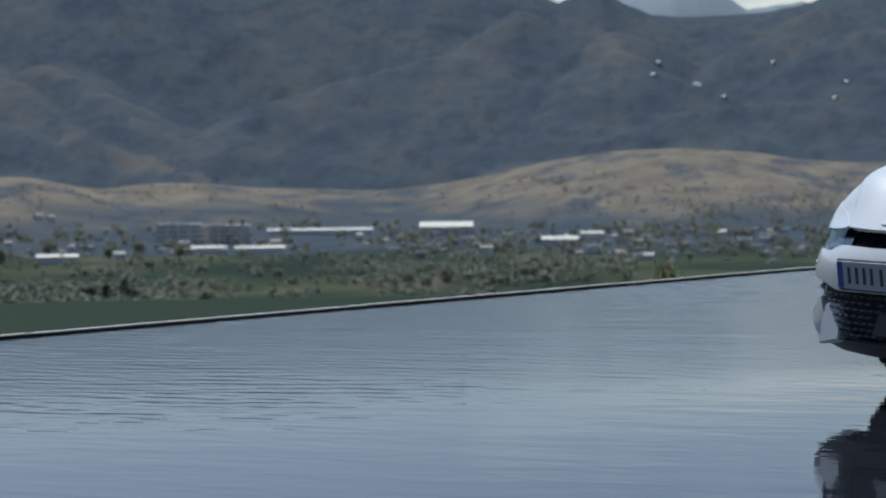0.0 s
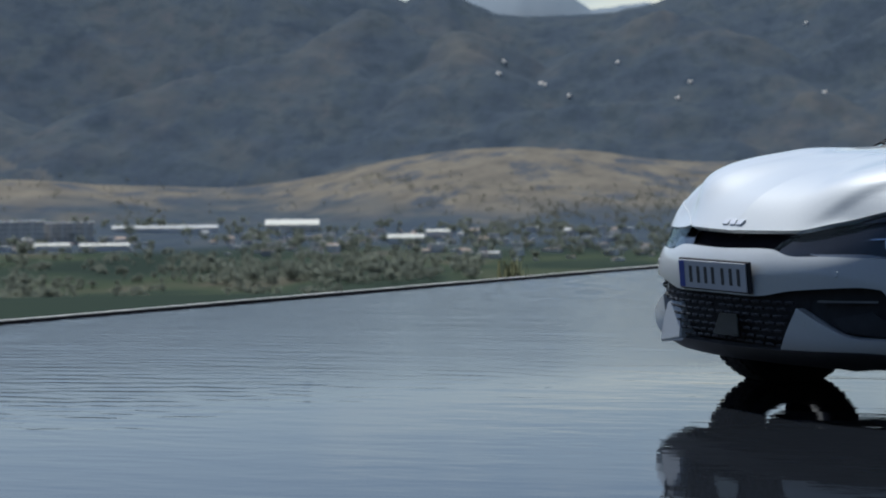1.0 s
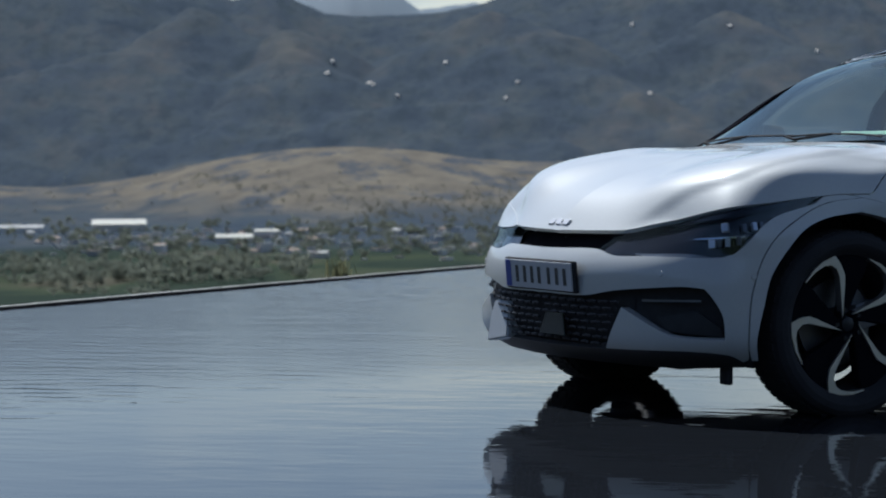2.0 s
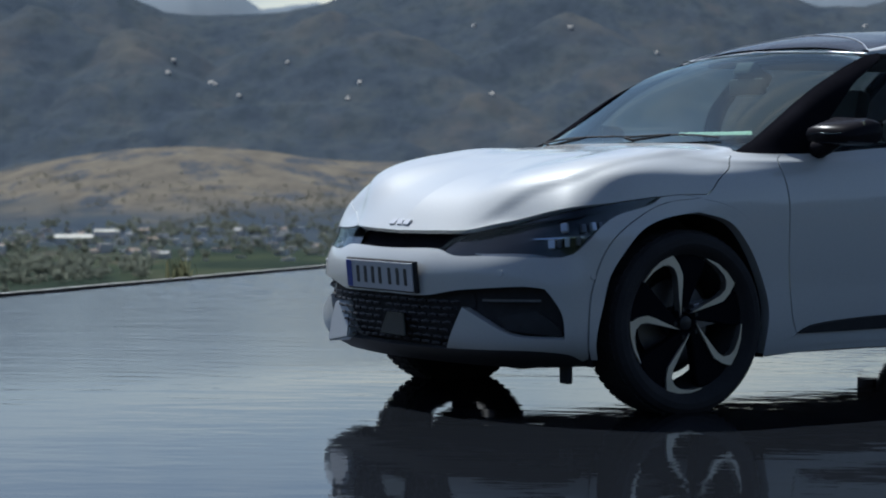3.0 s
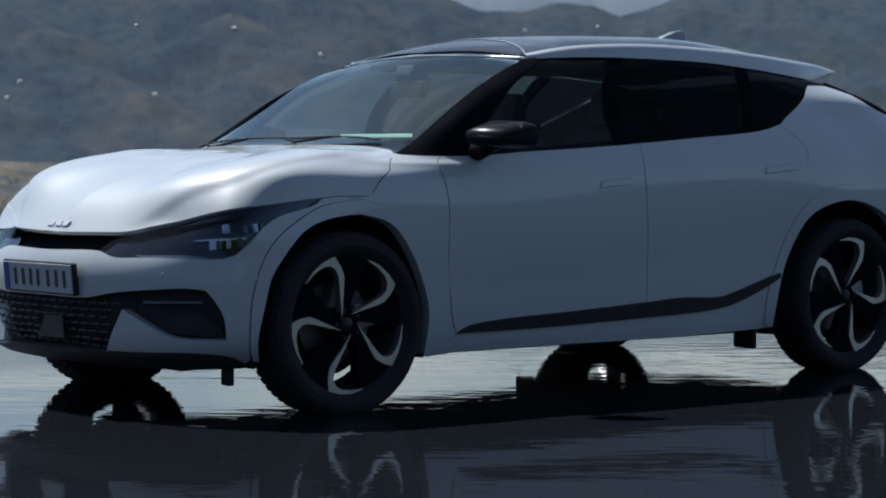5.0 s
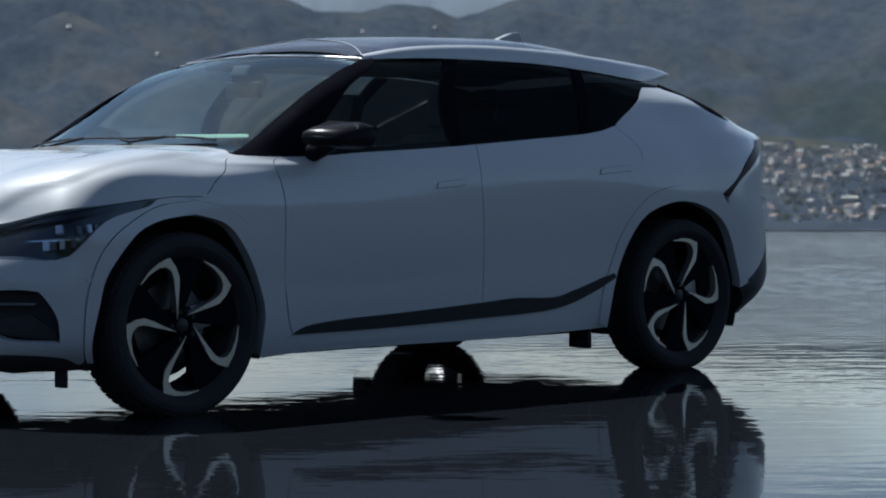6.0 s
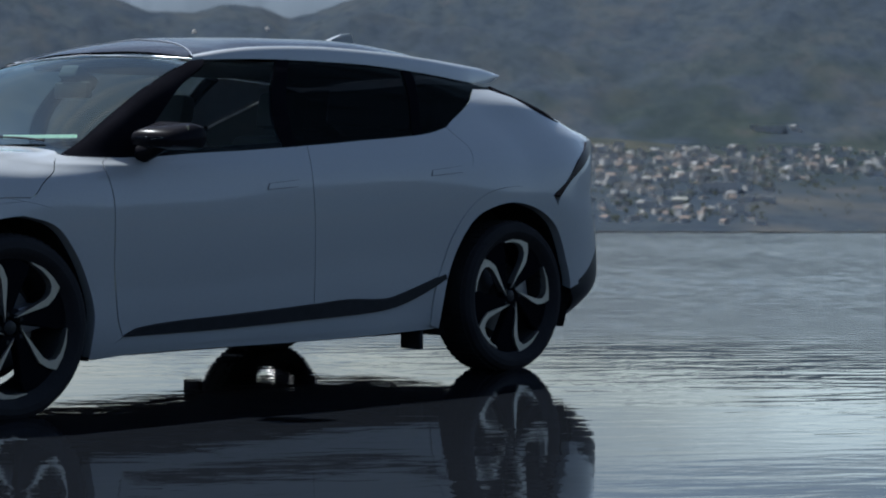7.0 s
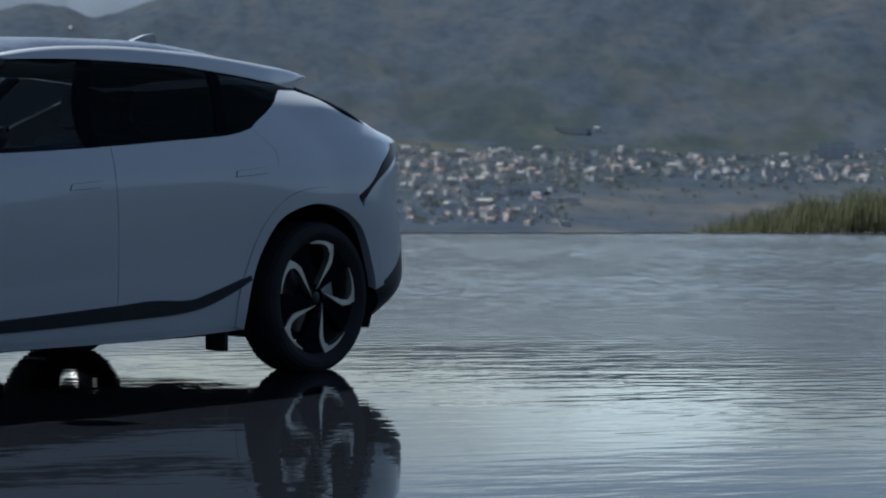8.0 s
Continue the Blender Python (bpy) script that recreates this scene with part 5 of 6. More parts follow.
# Front edge of the glass roof, bowed towards the back, its glint painted near-white, and the dark inner seals of the
# side windows
seam = []
for y in np.linspace(-.60, .60, 25):
    uv = near((-1.19 - .20 * (1 - (y / .60) ** 2), abs(y), 1.515 - .25 * y * y))[None]
    p, q = bilinear(BODY, uv)[0], bilinear(BODY_N, uv)[0]
    seam.append((p[0] + q[0] * .001, y, p[2] + q[2] * .001))
part("roof_seam", tube(bmesh.new(), seam, .0024, 6), LED_WHITE, car, "thin edge of the glass roof, its glint put in as pale colour", smooth=60)
for side in (1, -1):
    part("window_seal", tube(bmesh.new(), [(x, (y - .026) * side, z + .006) for x, y, z in DLO_BOT[1:9]], .016, 8), MATT_BLACK, car, smooth=60)

# Wipers at the foot of the windscreen
for y0, y1, x0 in ((-.62, .02, -.385), (-.02, .58, -.40)):
    pts = []
    for t in np.linspace(0, 1, 9):
        y = y0 + (y1 - y0) * t
        p = bilinear(BODY, near((x0 - .03 * t, abs(y), 1.06))[None])[0]
        q = bilinear(BODY_N, near((x0 - .03 * t, abs(y), 1.06))[None])[0]
        pts.append((p[0] + q[0] * .012, y, p[2] + q[2] * (.010 + .006 * math.sin(math.pi * t))))
    wiper = part("wiper", tube(bmesh.new(), pts, .0045, 6), BLACK_PLASTIC, car, "black windscreen wiper", smooth=60)
    part("wiper_arm", tube(bmesh.new(), [pts[0], (pts[0][0] + .03, pts[0][1] + .1, pts[0][2] - .012), pts[4]], .006, 6), BLACK_PLASTIC, wiper, smooth=60)

# Underbody, wheel wells and flaps
part("underbody", box(bmesh.new(), (-3.45, -.60, .185), (.55, .60, .30), .04), BLACK_PLASTIC, car, "black underbody tray")
part("underbody_side", box(bmesh.new(), (-2.42, -.82, .222), (-.44, .82, .30), .02), BLACK_PLASTIC, car)
for x, r in ((0.0, .43), (-2.88, .455)):
    for side in (1, -1):
        bm = bmesh.new()
        n = 28
        arcs = [[bm.verts.new((x + r * math.cos(a), y * side, .37 + r * math.sin(a))) for a in np.linspace(radians(-22), radians(202), n)] for y in (.89, .58)]
        hub = [bm.verts.new((x, .58 * side, .37))]
        for k in range(n - 1):
            bm.faces.new((arcs[0][k], arcs[0][k + 1], arcs[1][k + 1], arcs[1][k]))
            bm.faces.new((arcs[1][k], arcs[1][k + 1], hub[0]))
        part("wheel_well", bm, BLACK_PLASTIC, car)
for x, z, w in ((.44, .172, .030), (-2.33, .172, .062)):
    for side in (1, -1):
        if side < 0 and x < 0:
            x, w = -2.43, .06
        elif side < 0:
            continue
        y = .77 if x > 0 else .80
        part("wheel_deflector", box(bmesh.new(), (x - .012, y * side - w, z - .03), (x + .012, y * side + w, z + .075), .008), BLACK_PLASTIC, car, "small black wheel air deflector", smooth=40)

# Wheels
TYRE = [(.262, -.085), (.272, -.092), (.300, -.100), (.325, -.098), (.343, -.088), (.3505, -.075), (.3525, -.04), (.3525, .05), (.3505, .085), (.343, .108), (.325, .122), (.303, .124), (.286, .116), (.276, .102), (.262, .09)]


def polar(points, turn):
    return [(-r * math.cos(radians(a + turn)), r * math.sin(radians(a + turn))) for r, a in points]


def build_wheel(parent, at, turn, side):
    """A tyre on a black five-spoke alloy wheel with machined hook-shaped edges; y points outwards."""
    def place(bm):
        bmesh.ops.transform(bm, matrix=Matrix.Translation(at) @ Matrix.Diagonal((1, side, 1, 1)), verts=bm.verts[:])
        return bm

    wheel = part("wheel", place(lathe(bmesh.new(), TYRE if side > 0 else [(r + .008 * (r > .32), y * (1 if y > 0 else 1.25)) for r, y in TYRE], 72)), RUBBER, parent, "black tyre on a black and silver five-spoke alloy wheel", smooth=30)
    part("barrel", place(lathe(bmesh.new(), [(.280, .088), (.272, .092), (.264, .088), (.255, .07), (.240, .0), (.240, -.08), (.262, -.088)], 64)), BLACK_PLASTIC, wheel, smooth=40)
    tread = bmesh.new()
    for k in range(60):
        a = 2 * math.pi * k / 60
        for y0, y1 in ((-.078, -.04), (-.03, .03), (.04, .088)):
            q = Matrix.Rotation(a + .02 * (y0 < -.05), 4, "Y")
            box(tread, (-.0125, y0, .3495), (.0125, y1, .3545 if side > 0 else .3685), 0, q)
    part("tread", place(tread), RUBBER, wheel)
    for k in range(5):
        c = 32.7 + 72 * k + turn
        blade = [(.045, 70), (.03, 20), (.045, -20), (.10, -31), (.16, -35), (.215, -37.5), (.255, -36), (.264, -24), (.266, -12), (.265, -1), (.225, -3), (.184, -6), (.13, -2), (.08, 6)]
        part("spoke", place(prism(bmesh.new(), polar(blade, c), .045, .088, .006)), MATT_BLACK, wheel)
        hook = [(.04, 38), (.105, 0), (.15, -6), (.187, -8), (.23, -4.5), (.268, 0), (.268, 12), (.266, 24), (.261, 36.5), (.257, 36), (.254, 24), (.250, 13), (.240, 6.5), (.218, 1.5), (.187, .2), (.15, 2.2), (.108, 7)]
        ring = polar(hook, c)
        bm = bmesh.new()
        front = [bm.verts.new((x, .0975, z)) for x, z in ring]
        back = [bm.verts.new((x, .062, z)) for x, z in ring]
        n = len(ring)
        for i in range(n):
            bm.faces.new((back[i], back[(i + 1) % n], front[(i + 1) % n], front[i]))
        for i in range(8):
            j = (n - i) % n
            a, b, cc, d = i, i + 1, (n - i - 1), j
            bm.faces.new([front[q] for q in dict.fromkeys((a, b, cc, d))])
        part("spoke_edge", place(bm), ALLOY, wheel, "bright machined spoke edge")
    part("hub_cap", place(lathe(bmesh.new(), [(.0, .090), (.022, .089), (.028, .085), (.032, .06)], 32)), SATIN_BLACK, wheel, smooth=40)
    for k in range(5):
        a = radians(72 * k + turn)
        nut = bmesh.new()
        bmesh.ops.create_cone(nut, cap_ends=True, segments=6, radius1=.009, radius2=.009, depth=.02, matrix=Matrix.Translation((.055 * math.cos(a), .085, .055 * math.sin(a))) @ pose(0, 0, 0, 90))
        part("wheel_nut", place(nut), SATIN_BLACK, wheel)
    part("brake_disc", place(lathe(bmesh.new(), [(.06, .0), (.165, .0), (.165, -.022), (.06, -.022)], 48, True)), STEEL, wheel)
    part("splash_shield", place(lathe(bmesh.new(), [(.05, -.055), (.195, -.055), (.205, -.045)], 40)), BLACK_PLASTIC, wheel)
    cal = bmesh.new()
    box(cal, (-.045, -.05, .085), (.055, .035, .185), .014, Matrix.Rotation(radians(-80), 4, "Y"))
    part("brake_caliper", place(cal), CALIPER, wheel, smooth=40)
    part("tread_core", place(lathe(bmesh.new(), [(.06, -.03), (.06, .05)], 24)), BLACK_PLASTIC, wheel)
    return wheel


for x, z, turn in ((-.022, .358, 0), (-2.9, .362, 33)):
    for side in (1, -1):
        build_wheel(car, (x, .812 * side, z), turn, side)

# Cabin, seen through the glass
part("dashboard", box(bmesh.new(), (-.95, -.66, .78), (-.50, .66, 1.0), .05), CABIN, car, "dark dashboard", smooth=40)
# added glowing bar for the bright streak low in the windscreen
part("dash_glow", box(bmesh.new(), (-.66, .03, 1.078), (-.64, .50, 1.092), .003), CABIN_PALE, car, "pale green bar on the dashboard with added glow")
bm = bmesh.new()
ringpts = [(0, .185 * math.cos(a), .185 * math.sin(a)) for a in np.linspace(0, 2 * math.pi, 33)]
tube(bm, ringpts, .014, 8)
box(bm, (-.02, -.17, -.03), (.02, .17, .03), .01)
bmesh.ops.transform(bm, matrix=pose(-1.06, .37, .93, 0, -22), verts=bm.verts[:])
part("steering_wheel", bm, CABIN, car, "black steering wheel", smooth=50)
for x in (-1.62, -2.50):
    for y in (.38, -.38):
        seat = part("seat", box(bmesh.new(), (x - .10, y - .25, .40), (x + .42, y + .25, .56), .05), CABIN, car, "dark car seat with headrest", smooth=50)
        part("seat_back", box(bmesh.new(), (-.06, -.24, 0), (.06, .24, .60), .05, pose(x - .10, y, .52, 0, -16)), CABIN, seat, smooth=50)
        part("headrest", box(bmesh.new(), (-.045, -.13, 0), (.045, .13, .17), .04, pose(x - .28, y, 1.13, 0, -12)), CABIN, seat, smooth=50)
part("rear_view_mirror", box(bmesh.new(), (-.02, -.11, -.035), (.02, .11, .035), .014, pose(-1.02, .02, 1.29)), CABIN, car, "dark rear view mirror", smooth=50)
part("camera_housing", box(bmesh.new(), (-.07, -.06, -.03), (.06, .06, .03), .015, pose(-1.06, 0, 1.345, 0, -30)), CABIN, car)
part("headliner", box(bmesh.new(), (-2.78, -.585, 1.395), (-1.27, .585, 1.418), .008), CABIN, car, "dark headliner")
part("cabin_floor", box(bmesh.new(), (-3.3, -.72, .30), (-.3, .72, .40), .03), CABIN, car)
part("parcel_shelf", box(bmesh.new(), (-3.5, -.62, .86), (-2.72, .62, .92), .02), CABIN, car)


# ---- valley: buildings, trees and grass ----
def bearing(az, slope, start=520.0):
    """The first place of the land that a line from the terrace meets, going out at azimuth az, slope degrees over the level."""
    s, c, t = math.sin(radians(az)), math.cos(radians(az)), math.tan(radians(slope))
    r = start
    while r < 4700 and land(r * s, r * c) < 0.96 + r * t:
        r += 12
    lo, hi = r - 12, r
    for _ in range(6):
        mid = (lo + hi) / 2
        lo, hi = (mid, hi) if land(mid * s, mid * c) < 0.96 + mid * t else (lo, mid)
    return Vector((hi * s, hi * c, land(hi * s, hi * c)))


RENDER_WHITE = surface("rendered_wall", (.62, .60, .57), .85, 0, .4, .12)
RENDER_CREAM = surface("cream_wall", (.62, .57, .50), .85, 0, .4, .12)
ROOF_TILE = surface("clay_tile_roof", (.32, .24, .19), .85, 0, .6, .25)
ROOF_PALE = surface("pale_roof", (.42, .405, .35), .7, 0, .5, .12)
ROOF_WORN = surface("worn_pale_roof", (.62, .57, .50), .8, 0, .5, .2)
ROOF_GREY = surface("grey_roof", (.38, .375, .36), .8, 0, .5, .2)
PANE = surface("dark_window", (.24, .245, .25), .3, 0, 1, .2)
BARK = surface("bark", (.10, .08, .06), .9, 0, 3, .3)


def box_part(name, lo, hi, material, parent, label=""):
    return part(name, box(bmesh.new(), lo, hi), material, parent, label)


def sloping_roof(w, y0, y1, z0, z1, material, parent):
    """A roof slab that rises from its front edge to a ridge and drops again behind it."""
    bm = bmesh.new()
    ends = [[bm.verts.new((x, y, z)) for y, z in ((y0, z0), (y0 + (y1 - y0) * .6, z1), (y1, z0), (y1, z0 - .3), (y0, z0 - .3))] for x in (-w / 2, w / 2)]
    a, b = ends
    for i in range(5):
        bm.faces.new((a[i], a[(i + 1) % 5], b[(i + 1) % 5], b[i]))
    bm.faces.new(a[::-1])
    bm.faces.new(b)
    return part("roof", bm, material, parent)


def build_house(w, d, h, gable, wall, roof, label, group):
    """A small house with its roof and the windows of its front (towards -y)."""
    ob = thing("house", Matrix(), label, "house", group)
    box_part("wall", (-w / 2, -d / 2, -8), (w / 2, d / 2, h), wall, ob)
    if gable:
        bm = bmesh.new()
        e, rise = .5, w * .16
        ends = [[bm.verts.new((x, y, z)) for y, z in ((-d / 2 - e, h - .1), (0, h + rise + .4), (d / 2 + e, h - .1), (0, h + rise))] for x in (-w / 2 - e, w / 2 + e)]
        a, b = ends
        for i in range(4):
            bm.faces.new((a[i], a[(i + 1) % 4], b[(i + 1) % 4], b[i]))
        bm.faces.new(a[::-1])
        bm.faces.new(b)
        part("roof", bm, roof, ob)
    else:
        box_part("roof", (-w / 2 - .3, -d / 2 - .3, h + .003), (w / 2 + .3, d / 2 + .3, h + .45), roof, ob)
    storeys, cols = max(1, round(h / 3)), max(2, round(w / 4))
    for s in range(storeys):
        for c in range(cols):
            x = -w / 2 + w * (c + .5) / cols
            box_part("window", (x - .65, -d / 2 - .05, s * 3 + .9), (x + .65, -d / 2 + .1, s * 3 + 2.3), PANE, ob)
    return ob


def facing(at, turn=0.0):
    """The pose of a building at a place, with its front roughly towards the terrace."""
    return Matrix.Translation(at) @ Matrix.Rotation(-math.atan2(at.x, at.y) + turn, 4, "Z")


rng = random.Random(11)
TEMPLATES = []
for w, d, h, gable, wall, roof, label in (
        (11, 9, 6, True, RENDER_WHITE, ROOF_TILE, "white rendered village house with clay tile roof"),
        (14, 10, 6, False, RENDER_WHITE, ROOF_PALE, "white flat-roofed village house"),
        (9, 8, 3.5, True, RENDER_CREAM, ROOF_TILE, "small cream house with clay tile roof"),
        (16, 10, 9, False, RENDER_WHITE, ROOF_GREY, "three-storey white block of flats"),
        (12, 9, 6, True, RENDER_CREAM, ROOF_GREY, "cream two-storey house with grey roof"),
        (8, 8, 6, False, RENDER_WHITE, ROOF_PALE, "narrow white flat-roofed house")):
    TEMPLATES.append([build_house(w, d, h, gable, wall, roof, label, "houses of the valley and the hillside town"), False])


def put_house(at, turn, size=1.0, kind=None):
    k = rng.randrange(len(TEMPLATES)) if kind is None else kind
    ob, used = TEMPLATES[k]
    m = facing(at, turn) @ Matrix.Diagonal((size, size, size, 1))
    if used:
        made = copy_thing(ob, m)
        made.matrix_basis = m
    else:
        ob.matrix_basis = m
        TEMPLATES[k][1] = True


# hillside town, in loose terraces
spots = []
for az0, az1, e0, e1, n, lean in ((12.5, 19.7, -.45, .40, 400, 0), (12.5, 18.6, -1.5, -.45, 150, 0), (19.5, 27.3, -.25, .40, 330, -.035), (17.6, 19.4, .80, .88, 10, 0), (24.4, 27.0, .15, .42, 25, 0)):
    for _ in range(n):
        az = rng.uniform(az0, az1)
        spots.append((az, rng.uniform(e0, e1) + lean * (az - az0)))
small = []
for k, (az, el) in enumerate(spots):
    if k % 3 == 0:
        put_house(bearing(az, el, 1300), rng.uniform(-1.2, .3), rng.uniform(.4, .65))
    else:
        small.append((bearing(az, el, 1300), rng.uniform(-1.2, .3), rng.uniform(.28, .52)))


def small_houses(name, places, label, storeys=(3.2, 6, 6, 9)):
    """Many small houses, too far off to be told apart, in one mesh: walls, flat or tiled roofs, dark windows."""
    verts, faces, slots = [], [], []

    def slab(lo, hi, m, index):
        k = len(verts)
        verts.extend(tuple(m @ Vector((x, y, z))) for x in (lo[0], hi[0]) for y in (lo[1], hi[1]) for z in (lo[2], hi[2]))
        faces.extend(tuple(k + i for i in q) for q in ((0, 1, 3, 2), (4, 6, 7, 5), (0, 4, 5, 1), (2, 3, 7, 6), (0, 2, 6, 4), (1, 5, 7, 3)))
        slots.extend([index] * 6)

    for at, turn, size in places:
        w, d, h = rng.uniform(8, 18), rng.uniform(7, 10), rng.choice(storeys)
        m = facing(at, turn) @ Matrix.Diagonal((size, size, size, 1))
        slab((-w / 2, -d / 2, -8), (w / 2, d / 2, h), m, rng.choice((0, 0, 1, 1, 4)))
        slab((-w / 2 - .3, -d / 2 - .3, h + .01), (w / 2 + .3, d / 2 + .3, h + .6), m, rng.choice((2, 2, 3, 4, 4)))
        for k in range(int(w / 4)):
            for z in range(int(h / 3)):
                x = -w / 2 + 2.2 + 4 * k
                slab((x - .7, -d / 2 - .06, z * 3 + .9), (x + .7, -d / 2 + .05, z * 3 + 2.3), m, 5)
    me = bpy.data.meshes.new(name)
    me.from_pydata(verts, [], faces)
    for mat in (RENDER_WHITE, RENDER_CREAM, ROOF_TILE, ROOF_PALE, ROOF_GREY, PANE):
        me.materials.append(mat)
    me.polygons.foreach_set("material_index", slots)
    return tagged(new(name, me), label, kind="stuff")


small_houses("town_houses", small, "small white and cream houses of the hillside town")
spots = []
for az0, az1, e0, e1, n in ((-25.4, -21.8, -2.2, -1.9, 34), (-19.9, -16.9, -2.35, -1.8, 60), (-16.8, -14.2, -2.1, -1.72, 30), (-14.5, -9.2, -2.55, -1.75, 46), (-29.5, -26.4, -2.25, -1.95, 14)):
    for _ in range(n):
        spots.append((bearing(rng.uniform(az0, az1), rng.uniform(e0, e1)), rng.uniform(-.8, .8), rng.uniform(.25, .5)))
small_houses("village_houses", spots, "low white houses and sheds scattered over the plain", (2.6, 3.2, 3.2, 6))
# farms and houses of the plain and on the slopes
for az0, az1, e0, e1, n in ((-29.5, -26.2, -2.3, -1.9, 5), (-25.6, -21.2, -2.35, -1.95, 8), (-20.5, -15.2, -2.35, -1.75, 16), (-15.0, -9.3, -2.45, -1.75, 20), (-28.5, -27.0, -1.3, -1.2, 2)):
    for _ in range(n):
        put_house(bearing(rng.uniform(az0, az1), rng.uniform(e0, e1)), rng.uniform(-.8, .8), rng.uniform(.35, .6))
for az, el in ((-12.92, 2.45), (-13.05, 2.15), (-12.0, 1.9), (-11.9, 1.86), (-11.3, 1.58), (-10.1, 2.4), (-8.6, 1.5), (-5.45, 3.3), (-3.05, 3.25), (-8.3, 1.9), (-5.0, 1.6), (-.9, 2.6), (4.2, 3.2), (6.0, 3.3)):
    farm = thing("farmhouse", facing(bearing(az, el, 2300), rng.uniform(-.8, -.2)), "small white farmhouse on the mountain slope", "house", "farmhouses on the mountain slopes")
    wide = rng.uniform(3, 5.5)
    box_part("wall", (-wide / 2, -1.8, -3), (wide / 2, 1.8, .5), RENDER_WHITE, farm)
    sloping_roof(wide + .4, -2.0, 2.0, .82, 2.9, ROOF_WORN, farm)


def shed(az, el, width, depth, h, wall, roof, label, bays=0, storeys=1):
    ob = thing("shed" if not bays else "apartment_block", facing(bearing(az, el)), label, "building")
    box_part("wall", (-width / 2, -depth / 2, -5), (width / 2, depth / 2, h), wall, ob)
    if bays:
        box_part("roof", (-width / 2 - .5, -depth / 2 - .5, h + .003), (width / 2 + .5, depth / 2 + .5, h + .8), roof, ob)
    else:
        sloping_roof(width + 1, -depth / 2 - .5, depth / 2 + .5, h + .303, h + depth * .15, roof, ob)
    for c in range(bays):
        x = -width / 2 + width * (c + .5) / bays
        for s in range(storeys):
            box_part("window", (x - .8, -depth / 2 - .06, s * 3 + 1), (x + .8, -depth / 2 + .1, s * 3 + 2.5), PANE, ob)
        if c % 3 == 0:
            box_part("stair_tower", (x - width / bays, -depth / 2 - .9, 0), (x - width / bays + 1.6, -depth / 2 + .1, h + 1.4), RENDER_WHITE, ob)
    return ob


shed(-18.24, -1.72, 37, 24, 4.5, RENDER_CREAM, ROOF_PALE, "long farm shed with a bright pale roof")
shed(-21.4, -1.74, 74, 12, 3.5, RENDER_WHITE, ROOF_GREY, "long low white industrial building")
shed(-24.9, -1.90, 28, 12, 12, RENDER_WHITE, ROOF_GREY, "pale four-storey block of flats", 12, 4)
shed(-23.8, -1.90, 34, 12, 11, RENDER_CREAM, ROOF_GREY, "cream four-storey block of flats", 14, 4)
shed(-22.9, -2.16, 30, 10, 3.0, RENDER_WHITE, ROOF_PALE, "low white farm building")
shed(-24.2, -2.14, 22, 10, 3.0, RENDER_WHITE, ROOF_PALE, "low white farm building")
shed(-15.4, -2.05, 22, 14, 3.5, RENDER_WHITE, ROOF_PALE, "small farm shed with a pale roof")
shed(-14.6, -1.90, 15, 10, 3.5, RENDER_WHITE, ROOF_PALE, "small farm shed with a pale roof")
shed(-27.9, -2.33, 20, 10, 3.0, RENDER_WHITE, ROOF_PALE, "low white farm greenhouse")
shed(17.3, -.68, 30, 16, 7, RENDER_WHITE, ROOF_GREY, "large grey-roofed warehouse in the town", 6, 1)
shed(16.29, -.98, 12, 10, 3, RENDER_CREAM, ROOF_PALE, "small building with a bright pale roof")
shed(24.97, .20, 34, 14, 15, RENDER_WHITE, ROOF_PALE, "white hotel block above the town", 9, 4)
shed(18.5, .82, 28, 10, 4, RENDER_WHITE, ROOF_PALE, "long white building on the slope", 8, 1)


# foliage
def foliage(name, dark, light):
    m = bpy.data.materials.new(name)
    nt, b = nodes_of(m)
    g = nt.nodes.new("ShaderNodeNewGeometry")
    n = add(nt, "ShaderNodeTexNoise", Scale=.9, Detail=4.0)
    nt.links.new(g.outputs["Position"], n.inputs["Vector"])
    k = nt.nodes.new("ShaderNodeMath")
    k.operation = "MULTIPLY_ADD"
    k.inputs[1].default_value = .55
    nt.links.new(g.outputs["Random Per Island"], k.inputs[0])
    nt.links.new(n.outputs["Fac"], k.inputs[2])
    colour = ramp(nt, k.outputs[0], [(.35, dark), (1.0, light)])
    nt.links.new(colour, b.inputs["Base Color"])
    # leaves let some light through
    thin, blend = nt.nodes.new("ShaderNodeBsdfTranslucent"), add(nt, "ShaderNodeMixShader", Fac=.6)
    nt.links.new(colour, thin.inputs["Color"])
    nt.links.new(b.outputs[0], blend.inputs[1])
    nt.links.new(thin.outputs[0], blend.inputs[2])
    nt.links.new(blend.outputs[0], nt.nodes["Material Output"].inputs["Surface"])
    b.inputs["Roughness"].default_value = .8
    b.inputs["Specular IOR Level"].default_value = .15
    return m


# leaf colours paled to grey-green, with distance haze put into them
LEAVES = foliage("tree_leaves", (.12, .14, .12), (.20, .21, .16))
SCRUB = foliage("scrub_leaves", (.11, .115, .095), (.16, .155, .12))
dice = np.random.default_rng(5)


